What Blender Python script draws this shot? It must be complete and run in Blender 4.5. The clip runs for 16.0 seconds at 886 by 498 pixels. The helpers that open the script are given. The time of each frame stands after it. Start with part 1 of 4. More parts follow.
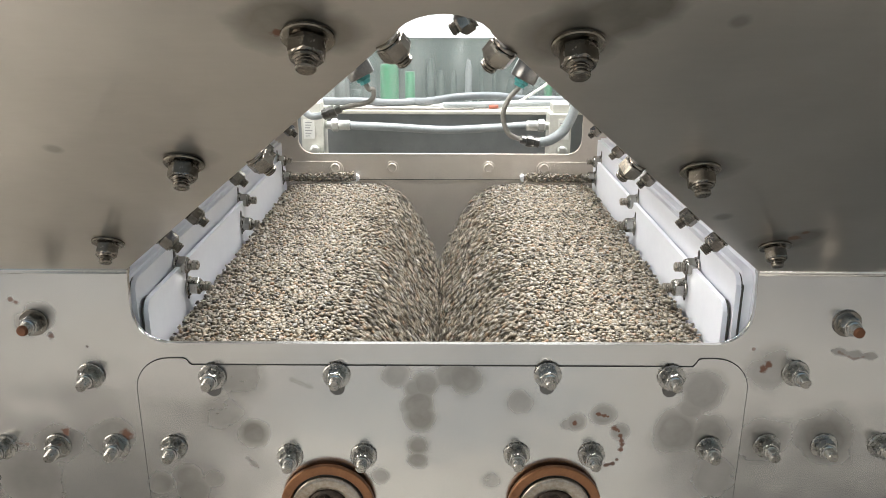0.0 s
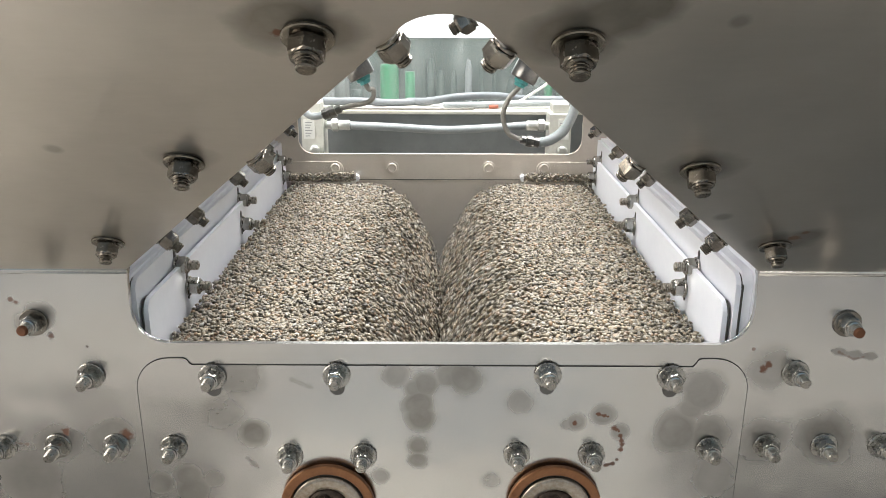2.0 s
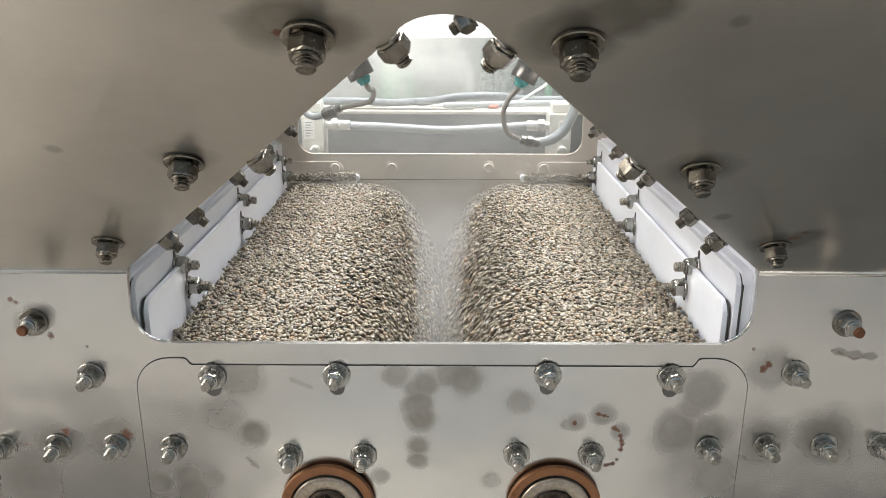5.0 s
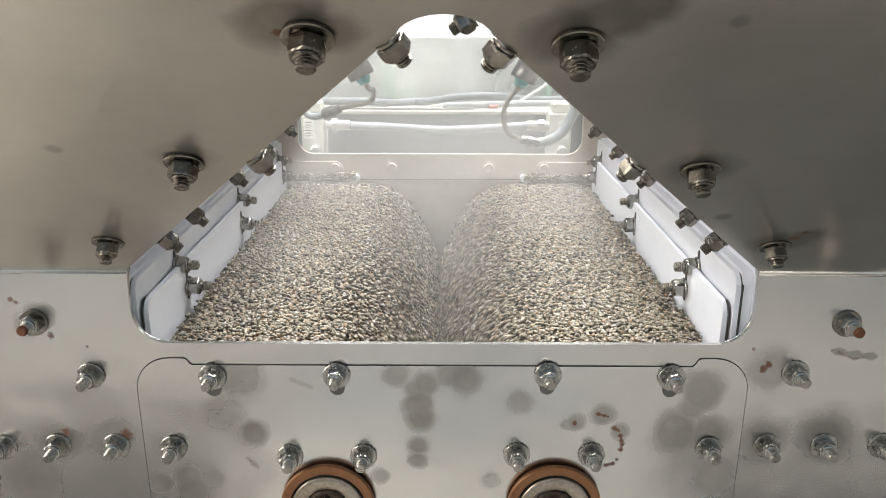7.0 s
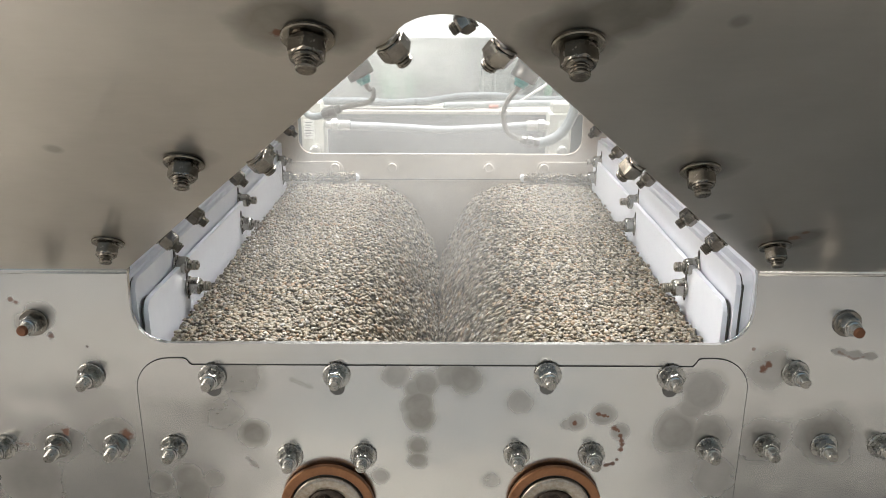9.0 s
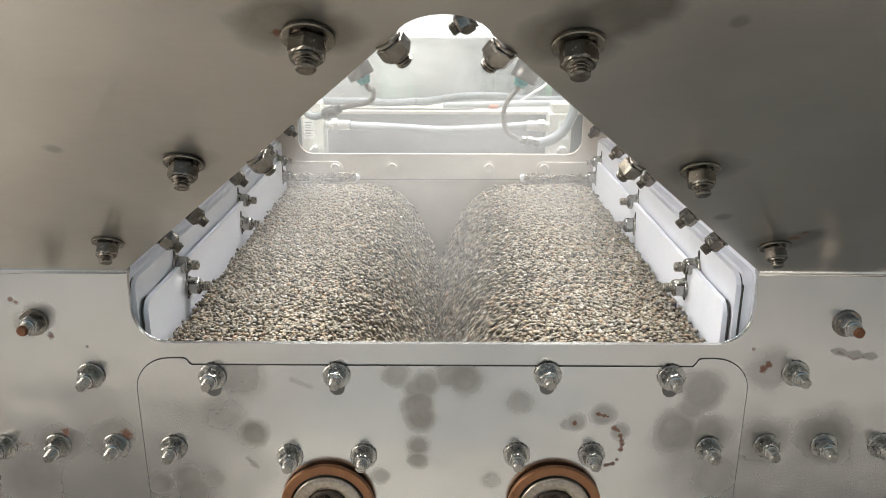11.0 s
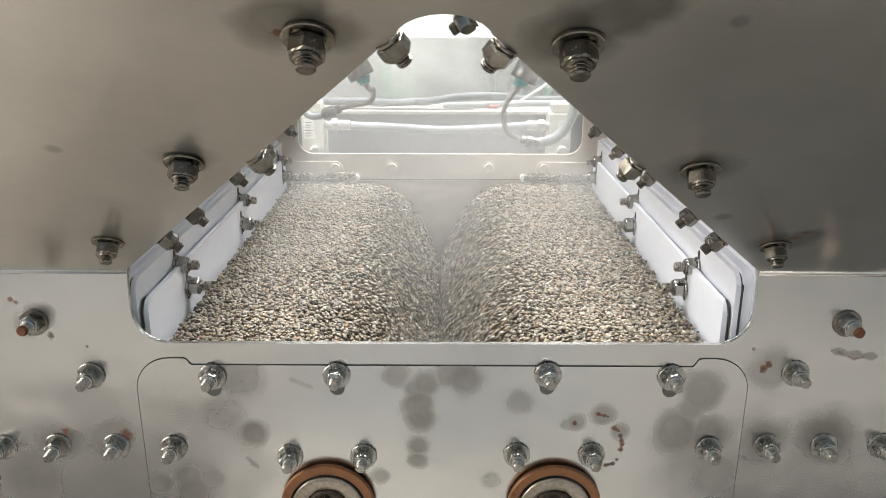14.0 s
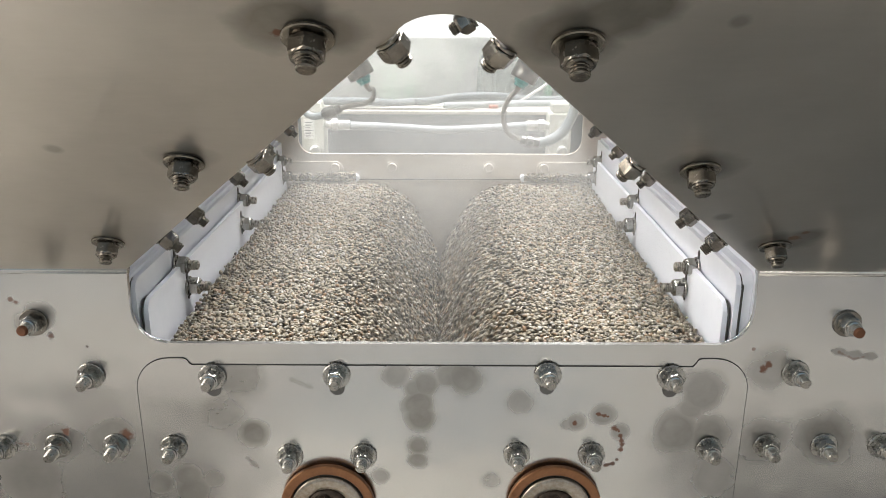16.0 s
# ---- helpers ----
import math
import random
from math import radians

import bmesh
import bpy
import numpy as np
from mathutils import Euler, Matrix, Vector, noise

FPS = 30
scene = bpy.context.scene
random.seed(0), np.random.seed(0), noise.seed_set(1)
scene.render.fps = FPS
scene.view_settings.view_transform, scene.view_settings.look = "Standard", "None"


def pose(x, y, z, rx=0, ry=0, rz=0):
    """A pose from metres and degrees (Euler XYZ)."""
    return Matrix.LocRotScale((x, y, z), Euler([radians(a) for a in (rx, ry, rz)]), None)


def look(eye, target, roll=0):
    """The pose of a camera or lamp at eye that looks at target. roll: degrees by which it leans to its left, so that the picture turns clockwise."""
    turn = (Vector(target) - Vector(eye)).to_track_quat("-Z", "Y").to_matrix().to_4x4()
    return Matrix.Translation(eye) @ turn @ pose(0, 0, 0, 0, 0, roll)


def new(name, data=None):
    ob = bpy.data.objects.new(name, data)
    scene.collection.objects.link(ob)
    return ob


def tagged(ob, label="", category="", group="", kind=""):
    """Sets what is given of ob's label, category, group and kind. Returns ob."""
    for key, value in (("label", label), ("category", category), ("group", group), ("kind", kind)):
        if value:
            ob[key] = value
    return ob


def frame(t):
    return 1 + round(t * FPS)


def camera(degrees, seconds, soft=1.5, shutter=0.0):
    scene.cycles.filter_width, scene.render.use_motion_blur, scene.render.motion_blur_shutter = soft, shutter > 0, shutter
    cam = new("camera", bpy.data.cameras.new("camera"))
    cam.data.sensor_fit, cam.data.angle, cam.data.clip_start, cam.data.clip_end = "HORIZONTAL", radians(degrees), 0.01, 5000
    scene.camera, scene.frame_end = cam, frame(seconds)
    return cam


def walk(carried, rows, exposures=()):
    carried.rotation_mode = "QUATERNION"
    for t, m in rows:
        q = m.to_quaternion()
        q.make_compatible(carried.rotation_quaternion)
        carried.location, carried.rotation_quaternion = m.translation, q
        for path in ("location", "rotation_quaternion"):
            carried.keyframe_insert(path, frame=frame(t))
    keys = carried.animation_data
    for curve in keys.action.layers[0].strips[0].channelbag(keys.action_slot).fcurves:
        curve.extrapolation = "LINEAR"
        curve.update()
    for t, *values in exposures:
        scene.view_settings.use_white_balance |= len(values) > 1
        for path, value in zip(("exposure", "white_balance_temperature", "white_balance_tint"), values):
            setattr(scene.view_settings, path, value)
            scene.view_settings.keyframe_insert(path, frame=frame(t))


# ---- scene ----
cam = camera(57.94, 16.0, soft=0.85, shutter=0.35)
EYE = pose(0, 0, 0, 90 - 17.9, 0, 0) @ pose(0, 0, 0, 0, 0, 0.2)
walk(cam, [(0.0, EYE), (16.0, EYE)])

# ---------------------------------------------------------------- light
SKYLIGHT_W, BACK_W, FRONT_W, WEST_W = 310.0, 52.0, 148.0, 80.0
world = bpy.data.worlds.new("world")
scene.world = world
world.use_nodes = True
_n = world.node_tree.nodes
_sky = _n.new("ShaderNodeTexSky")
_sky.sky_type = "NISHITA"
_sky.sun_disc = False
_sky.sun_elevation, _sky.sun_rotation = radians(38), radians(10)
world.node_tree.links.new(_sky.outputs[0], _n["Background"].inputs[0])
_n["Background"].inputs[1].default_value = 0.12


def area_lamp(name, eye, target, sx, sy, watts, colour):
    data = bpy.data.lights.new(name, "AREA")
    data.shape, data.size, data.size_y, data.energy, data.color = "RECTANGLE", sx, sy, watts, colour
    ob = new(name, data)
    ob.matrix_world = look(eye, target)
    return ob


# daylight standing in the roof light and in the far window; added lamps over the yard and at the left brighten what the
# steel mirrors
area_lamp("roof_daylight", (0, 1.45, 2.24), (0, 1.4, 0), 2.6, 1.3, SKYLIGHT_W, (1.0, 0.995, 0.985))
area_lamp("window_daylight", (0, 6.1, 0.9), (0, 0, 0.1), 5.6, 2.0, BACK_W, (0.97, 1.0, 1.0))
area_lamp("yard_daylight", (0, -3.9, 2.6), (0, -3.9, 0), 8.0, 3.0, FRONT_W, (1.0, 0.955, 0.89))
area_lamp("side_fill_lamp", (-2.55, -0.3, 0.4), (-0.95, 0.3, -1.45), 1.8, 1.4, WEST_W, (1.0, 0.945, 0.87))


# ---------------------------------------------------------------- materials
def nodes_of(name):
    m = bpy.data.materials.new(name)
    m.use_nodes = True
    nt = m.node_tree
    return m, nt, nt.nodes["Principled BSDF"]


def node(nt, kind, **values):
    n = nt.nodes.new(kind)
    for k, v in values.items():
        n.inputs[k].default_value = v
    return n


def ramp(nt, fac, stops):
    r = nt.nodes.new("ShaderNodeValToRGB")
    el = r.color_ramp.elements
    while len(el) < len(stops):
        el.new(0.5)
    for e, (p, c) in zip(el, stops):
        e.position, e.color = p, (*c, 1) if len(c) == 3 else c
    nt.links.new(fac, r.inputs[0])
    return r.outputs[0]


def mix(nt, fac, a, b, blend="MIX"):
    n = nt.nodes.new("ShaderNodeMix")
    n.data_type, n.blend_type = "RGBA", blend
    for sock, v in ((n.inputs[0], fac), (n.inputs[6], a), (n.inputs[7], b)):
        if hasattr(v, "node"):
            nt.links.new(v, sock)
        else:
            sock.default_value = v if isinstance(v, (int, float)) else (*v, 1)
    return n.outputs[2]


def maths(nt, op, a, b=0.0, clamp=False):
    n = nt.nodes.new("ShaderNodeMath")
    n.operation, n.use_clamp = op, clamp
    for sock, v in ((n.inputs[0], a), (n.inputs[1], b)):
        if hasattr(v, "node"):
            nt.links.new(v, sock)
        else:
            sock.default_value = v
    return n.outputs[0]


def place(nt, stretch=(1, 1, 1), turn=(0, 0, 0)):
    tc = nt.nodes.new("ShaderNodeTexCoord")
    mp = nt.nodes.new("ShaderNodeMapping")
    mp.inputs["Scale"].default_value = stretch
    mp.inputs["Rotation"].default_value = turn
    nt.links.new(tc.outputs["Object"], mp.inputs[0])
    return mp.outputs[0]


def grain(nt, vec, scale, detail=4.0, rough=0.6):
    n = node(nt, "ShaderNodeTexNoise", Scale=scale, Detail=detail, Roughness=rough)
    nt.links.new(vec, n.inputs["Vector"])
    return n.outputs["Fac"]


def relief(nt, p, height, strength, dist=0.001):
    b = node(nt, "ShaderNodeBump", Strength=strength, Distance=dist)
    nt.links.new(height, b.inputs["Height"])
    nt.links.new(b.outputs[0], p.inputs["Normal"])


def simple(name, c0, c1, rough=0.5, metal=0.0, scale=40.0, bump=0.1, spread=0.12):
    """Two tones mixed by coarse and fine noise, uneven gloss, fine relief."""
    m, nt, p = nodes_of(name)
    v = place(nt)
    big, fine = grain(nt, v, scale * 0.2), grain(nt, v, scale * 3)
    f = maths(nt, "ADD", maths(nt, "MULTIPLY", big, 0.65), maths(nt, "MULTIPLY", fine, 0.35))
    nt.links.new(ramp(nt, f, [(0.35, c0), (0.65, c1)]), p.inputs["Base Color"])
    nt.links.new(maths(nt, "ADD", maths(nt, "MULTIPLY", fine, spread * 2), rough - spread), p.inputs["Roughness"])
    p.inputs["Metallic"].default_value = metal
    relief(nt, p, fine, bump)
    return m


def spots(nt, vec, blobs, wobble, ragged=1.1):
    """A mask that is 1 inside the given round stains (x, y, z, radius), with ragged rims."""
    total = None
    for x, y, z, r, hard in blobs:
        d = nt.nodes.new("ShaderNodeVectorMath")
        d.operation = "DISTANCE"
        nt.links.new(vec, d.inputs[0])
        d.inputs[1].default_value = (x, y, z)
        dist = maths(nt, "ADD", d.outputs["Value"], maths(nt, "MULTIPLY", maths(nt, "SUBTRACT", wobble, 0.5), r * ragged))
        mr = node(nt, "ShaderNodeMapRange")
        nt.links.new(dist, mr.inputs["Value"])
        for k, val in (("From Min", r * 1.14), ("From Max", r * 0.58), ("To Min", 0.0), ("To Max", hard)):
            mr.inputs[k].default_value = val
        total = mr.outputs[0] if total is None else maths(nt, "MAXIMUM", total, mr.outputs[0])
    return total


def steel(name, base, rough, stains=(), rusts=(), brush=(1, 1, 7)):
    """Mill-finish stainless sheet: fine brushing, cloudy handling marks, dried splashes and rust specks."""
    m, nt, p = nodes_of(name)
    v = place(nt)
    cloud = grain(nt, v, 7.0, 4)
    line = grain(nt, place(nt, brush), 60.0, 3)
    wob = grain(nt, v, 34.0, 5, 0.55)
    dark, light = [c * 0.86 for c in base], [min(1, c * 1.08) for c in base]
    col = ramp(nt, maths(nt, "ADD", maths(nt, "MULTIPLY", cloud, 0.88), maths(nt, "MULTIPLY", line, 0.12)), [(0.32, dark), (0.68, light)])
    r = maths(nt, "ADD", maths(nt, "MULTIPLY", cloud, 0.14), rough - 0.05)
    r = maths(nt, "ADD", r, maths(nt, "MULTIPLY", line, 0.015))
    if stains:
        s = spots(nt, v, stains, wob)
        col = mix(nt, maths(nt, "MULTIPLY", maths(nt, "MULTIPLY", s, 1.1), maths(nt, "ADD", wob, 0.35)), col, [base[0] * 0.42, base[1] * 0.41, base[2] * 0.385])
        r = maths(nt, "ADD", r, maths(nt, "MULTIPLY", s, 0.10))
    if rusts:
        s = spots(nt, v, rusts, grain(nt, place(nt, (1, 1, 1), (0, 0.6, 0)), 260.0, 5, 0.7), 2.2)
        col = mix(nt, s, col, (0.16, 0.055, 0.02))
        r = maths(nt, "ADD", r, maths(nt, "MULTIPLY", s, 0.3))
        nt.links.new(maths(nt, "SUBTRACT", 1.0, s), p.inputs["Metallic"])
    else:
        p.inputs["Metallic"].default_value = 1.0
    nt.links.new(col, p.inputs["Base Color"])
    nt.links.new(r, p.inputs["Roughness"])
    relief(nt, p, grain(nt, v, 9.0, 2), 0.55, 0.004)
    return m


# lower sheet: round dried splashes and rust specks at their places on the sheet (x, y, z, radius, depth)
FY = 0.624
def trail(y, points, r, depth):
    """A smear: small spots in a row through the points (x, z)."""
    out = []
    for (x0, z0), (x1, z1) in zip(points, points[1:]):
        n = max(2, int(math.hypot(x1 - x0, z1 - z0) / (r * 0.8)))
        out += [(x0 + (x1 - x0) * k / n, y, z0 + (z1 - z0) * k / n, r * (0.75 + 0.35 * math.sin(k * 2.1 + x0 * 90)), depth) for k in range(n)]
    return out


LOWER_STAINS = [(-0.3416, FY, -0.383, 0.024, 0.6), (-0.29, FY, -0.380, 0.025, 0.7), (0.2853, FY, -0.377, 0.025, 0.7), (0.3402, FY, -0.376, 0.031, 0.8),
                (0.283, FY, -0.309, 0.024, 0.5), (-0.30, FY, -0.311, 0.014, 0.4), (-0.34, FY, -0.262, 0.014, 0.7), (-0.352, FY, -0.270, 0.012, 0.6),
                (-0.31, FY, -0.345, 0.030, 0.25), (-0.37, FY, -0.42, 0.035, 0.5)] + trail(FY, [(0.333, -0.2915), (0.35, -0.2945), (0.375, -0.2975)], 0.0046, 0.7)
LOWER_RUSTS = [(-0.333, FY, -0.3725, 0.004, 0.9), (-0.280, FY, -0.3755, 0.006, 0.9), (-0.333, FY, -0.280, 0.003, 0.8), (-0.362, FY, -0.247, 0.0025, 0.8), (-0.358, FY, -0.2495, 0.002, 0.8),
               (-0.3033, FY, -0.290, 0.0012, 0.8), (0.2655, FY, -0.2905, 0.0016, 0.7)]
LOWER_RUSTS += trail(FY, [(0.2745, -0.3112), (0.2785, -0.3065), (0.2815, -0.3030)], 0.0034, 0.9) + trail(FY, [(-0.379, -0.384), (-0.368, -0.386)], 0.0022, 0.6) + trail(FY, [(0.338, -0.2925), (0.352, -0.2995), (0.362, -0.297)], 0.0013, 0.5)
CY = 0.6227
COVER_STAINS = [(-0.178, CY, -0.318, 0.026, 0.6), (-0.190, CY, -0.350, 0.022, 0.5), (-0.1667, CY, -0.3711, 0.0155, 0.9), (-0.015, CY, -0.325, 0.014, 0.8),
                (-0.024, CY, -0.3294, 0.012, 0.7), (-0.021, CY, -0.343, 0.016, 0.9), (-0.0193, CY, -0.357, 0.016, 0.9), (-0.0222, CY, -0.386, 0.0125, 0.8), (-0.0225, CY, -0.3985, 0.011, 0.8),
                (0.018, CY, -0.3175, 0.019, 0.8), (0.006, CY, -0.3165, 0.014, 0.7), (-0.0409, CY, -0.3158, 0.015, 0.6), (0.067, CY, -0.3403, 0.014, 0.6), (0.1173, CY, -0.3615, 0.010, 0.7),
                (0.109, CY, -0.363, 0.007, 0.5), (0.1407, CY, -0.3542, 0.0125, 0.7), (0.157, CY, -0.370, 0.010, 0.6), (0.2259, CY, -0.332, 0.022, 0.7), (0.217, CY, -0.347, 0.014, 0.6),
                (0.206, CY, -0.370, 0.024, 0.8), (0.236, CY, -0.372, 0.022, 0.7), (0.243, CY, -0.415, 0.026, 0.5), (-0.230, CY, -0.417, 0.016, 0.7), (-0.252, CY, -0.425, 0.014, 0.7),
                (-0.2274, CY, -0.4321, 0.02, 0.7), (-0.205, CY, -0.420, 0.012, 0.5), (-0.055, CY, -0.416, 0.010, 0.6), (0.044, CY, -0.420, 0.009, 0.5)]
COVER_STAINS += trail(CY, [(-0.1735, -0.3985), (-0.163, -0.410)], 0.0034, 0.5) + trail(CY, [(-0.13, -0.3205), (-0.11, -0.329)], 0.003, 0.4)
COVER_RUSTS = [(0.1165, CY, -0.3615, 0.0026, 0.9), (0.156, CY, -0.3985, 0.0015, 0.9)]
COVER_RUSTS += trail(CY, [(0.1355, -0.3525), (0.147, -0.3555)], 0.0019, 0.9) + trail(CY, [(0.1515, -0.3665), (0.158, -0.3715)], 0.0026, 0.9) + trail(CY, [(0.1575, -0.374), (0.1595, -0.383), (0.1585, -0.390)], 0.0022, 0.9) + trail(CY, [(0.1525, -0.4025), (0.144, -0.4045)], 0.0021, 0.9)


def on_upper(x, s, off=0.0):
    """A point on the overhanging sheet: x across, s up the slope from the fold, off towards the camera's side."""
    return Vector((x, FY - s * SIN - off * COS, FOLD_Z + s * COS - off * SIN))


FOLD_Z, SLOPE = -0.2205, radians(53)
SIN, COS = math.sin(SLOPE), math.cos(SLOPE)
_us = [(-0.066, 0.345, 0.024, 0.9), (-0.050, 0.338, 0.018, 0.8), (0.056, 0.336, 0.024, 0.9), (0.073, 0.350, 0.020, 0.9), (0.085, 0.357, 0.014, 0.9), (-0.150, 0.214, 0.02, 0.5),
       (0.1525, 0.2, 0.024, 0.7), (0.251, 0.072, 0.024, 0.8), (0.262, 0.088, 0.016, 0.8), (0.1236, 0.3464, 0.005, 0.5), (0.1904, 0.1236, 0.007, 0.6), (-0.2187, 0.2242, 0.006, 0.5)]
UPPER_STAINS = [(*on_upper(x, s), r, h) for x, s, r, h in _us]
UPPER_RUSTS = [(*on_upper(x, s), r, h) for x, s, r, h in [(-0.0715, 0.337, 0.003, 0.9), (0.256, 0.082, 0.005, 0.7), (0.2595, 0.094, 0.003, 0.7), (0.240, 0.069, 0.003, 0.7)]]

STEEL = (0.64, 0.62, 0.59)
M_LOWER = steel("stainless_lower", STEEL, 0.21, LOWER_STAINS, LOWER_RUSTS)
M_COVER = steel("stainless_cover", STEEL, 0.21, COVER_STAINS, COVER_RUSTS, (1, 1, 6))
# same sheet steel, base toned darker for the shade under the overhang
M_UPPER = steel("stainless_upper_shaded", (0.49, 0.462, 0.425), 0.29, UPPER_STAINS, UPPER_RUSTS, (1, 5, 5))
# less metallic and paler than the sheets, to brighten the end wall by colour
M_BACK = simple("taupe_stainless", (0.48, 0.435, 0.385), (0.62, 0.57, 0.51), 0.45, 0.3, 14, 0.05)
M_WHITE = simple("white_coated_wall", (0.73, 0.745, 0.795), (0.81, 0.82, 0.86), 0.34, 0.0, 30, 0.03)
M_ZINC = simple("zinc_plated", (0.33, 0.318, 0.295), (0.45, 0.437, 0.41), 0.22, 1.0, 90, 0.015, 0.06)
M_THREAD = simple("worn_thread", (0.27, 0.25, 0.22), (0.42, 0.395, 0.355), 0.28, 1.0, 120, 0.02, 0.06)
M_WASHER = simple("dull_washer", (0.30, 0.285, 0.258), (0.46, 0.44, 0.405), 0.27, 1.0, 90, 0.02, 0.07)
# darker, browner bolt steel for the upper, edge and strip bolts and rusted bolts' washers
M_DARKSTEEL = simple("dark_bolt_steel", (0.13, 0.112, 0.092), (0.32, 0.292, 0.252), 0.25, 1.0, 70, 0.03, 0.08)
M_RUSTY = simple("rusted_thread", (0.10, 0.035, 0.014), (0.24, 0.10, 0.045), 0.75, 0.2, 400, 0.5)
M_BARREL = simple("brushed_barrel", (0.11, 0.107, 0.10), (0.22, 0.212, 0.20), 0.3, 1.0, 90, 0.03, 0.08)
M_SEAM = simple("dark_joint", (0.025, 0.024, 0.022), (0.06, 0.056, 0.05), 0.7, 0.0, 200, 0.1)
M_BRONZE = simple("bronze_ring", (0.20, 0.085, 0.036), (0.34, 0.155, 0.068), 0.48, 0.5, 120, 0.15)
M_HUB = simple("heat_tinted_steel", (0.24, 0.18, 0.125), (0.56, 0.52, 0.46), 0.34, 1.0, 90, 0.1)
M_SCORCH = simple("scorched_weld", (0.025, 0.018, 0.014), (0.12, 0.085, 0.06), 0.5, 0.6, 220, 0.6)
M_FLOOR = simple("pale_concrete", (0.40, 0.375, 0.335), (0.54, 0.51, 0.46), 0.6, 0.0, 6, 0.2)
M_HALL = simple("hall_wall_paint", (0.24, 0.245, 0.24), (0.32, 0.325, 0.31), 0.7, 0.0, 5, 0.2)
M_CEIL = simple("hall_ceiling_paint", (0.28, 0.28, 0.27), (0.36, 0.36, 0.34), 0.7, 0.0, 5, 0.2)
M_DARKPANEL = simple("slate_grey_sheet", (0.20, 0.22, 0.23), (0.29, 0.31, 0.32), 0.5, 0.0, 12, 0.1)
M_GREEN = simple("machine_green_paint", (0.010, 0.16, 0.065), (0.02, 0.24, 0.10), 0.45, 0.0, 12, 0.1)
M_DKGREEN = simple("dark_green_paint", (0.038, 0.062, 0.055), (0.062, 0.095, 0.085), 0.5, 0.0, 9, 0.1)
M_HOSE = simple("pale_grey_hose", (0.22, 0.245, 0.25), (0.33, 0.355, 0.36), 0.5, 0.0, 90, 0.2)
M_GREYHOSE = simple("grey_hose", (0.12, 0.135, 0.145), (0.20, 0.215, 0.225), 0.5, 0.0, 90, 0.2)
M_FITTING = simple("nickel_fitting", (0.60, 0.61, 0.58), (0.78, 0.78, 0.75), 0.33, 0.9, 120, 0.05)
M_BLOCK = simple("ivory_valve_block", (0.55, 0.55, 0.50), (0.68, 0.68, 0.62), 0.45, 0.0, 60, 0.1)
M_PRINT = simple("grey_print", (0.30, 0.31, 0.31), (0.36, 0.37, 0.37), 0.6, 0.0, 60, 0.0)
M_PAPER = simple("label_paper", (0.72, 0.73, 0.70), (0.80, 0.80, 0.77), 0.6, 0.0, 60, 0.0)
M_TEAL = simple("teal_plastic", (0.03, 0.20, 0.20), (0.06, 0.28, 0.27), 0.45, 0.0, 90, 0.1)
M_CABLE = simple("grey_sleeve", (0.17, 0.16, 0.14), (0.28, 0.265, 0.24), 0.55, 0.0, 200, 0.4)
M_BEAM = simple("painted_beam", (0.50, 0.48, 0.43), (0.62, 0.60, 0.54), 0.5, 0.0, 20, 0.1)
M_RED = simple("red_cap", (0.26, 0.07, 0.04), (0.36, 0.11, 0.06), 0.5, 0.0, 90, 0.1)


def pebble_material():
    m, nt, p = nodes_of("tan_and_grey_pebble")
    geo = nt.nodes.new("ShaderNodeNewGeometry")
    v = place(nt)
    fine = grain(nt, v, 420.0, 3)
    tone = ramp(nt, geo.outputs["Random Per Island"], [(0.0, (0.045, 0.040, 0.032)), (0.14, (0.11, 0.096, 0.074)), (0.34, (0.225, 0.190, 0.136)), (0.52, (0.160, 0.146, 0.116)),
                                                       (0.70, (0.305, 0.262, 0.190)), (0.84, (0.215, 0.135, 0.076)), (0.93, (0.26, 0.25, 0.225)), (1.0, (0.42, 0.385, 0.315))])
    nt.links.new(mix(nt, 0.5, tone, ramp(nt, fine, [(0.3, (0.42, 0.42, 0.42)), (0.7, (1.1, 1.08, 1.05))]), "MULTIPLY"), p.inputs["Base Color"])
    p.inputs["Roughness"].default_value = 0.38
    relief(nt, p, fine, 0.25, 0.0006)
    return m


M_PEBBLE = pebble_material()
M_BED = simple("pebble_bed", (0.07, 0.06, 0.043), (0.23, 0.198, 0.145), 0.8, 0.0, 120, 1.0)


# ---------------------------------------------------------------- building helpers
def part(name, bm, material, parent=None, label="", smooth=False):
    me = bpy.data.meshes.new(name)
    bmesh.ops.recalc_face_normals(bm, faces=bm.faces)
    bm.to_mesh(me)
    bm.free()
    me.materials.append(material)
    if smooth:
        for f in me.polygons:
            f.use_smooth = True
    ob = new(name, me)
    ob.parent = parent
    if label:
        tagged(ob, label)
    return ob


def empty(name, label, category, group="", kind="", at=(0, 0, 0)):
    ob = new(name)
    ob.empty_display_size = 0.05
    ob.location = at
    return tagged(ob, label, category, group, kind)


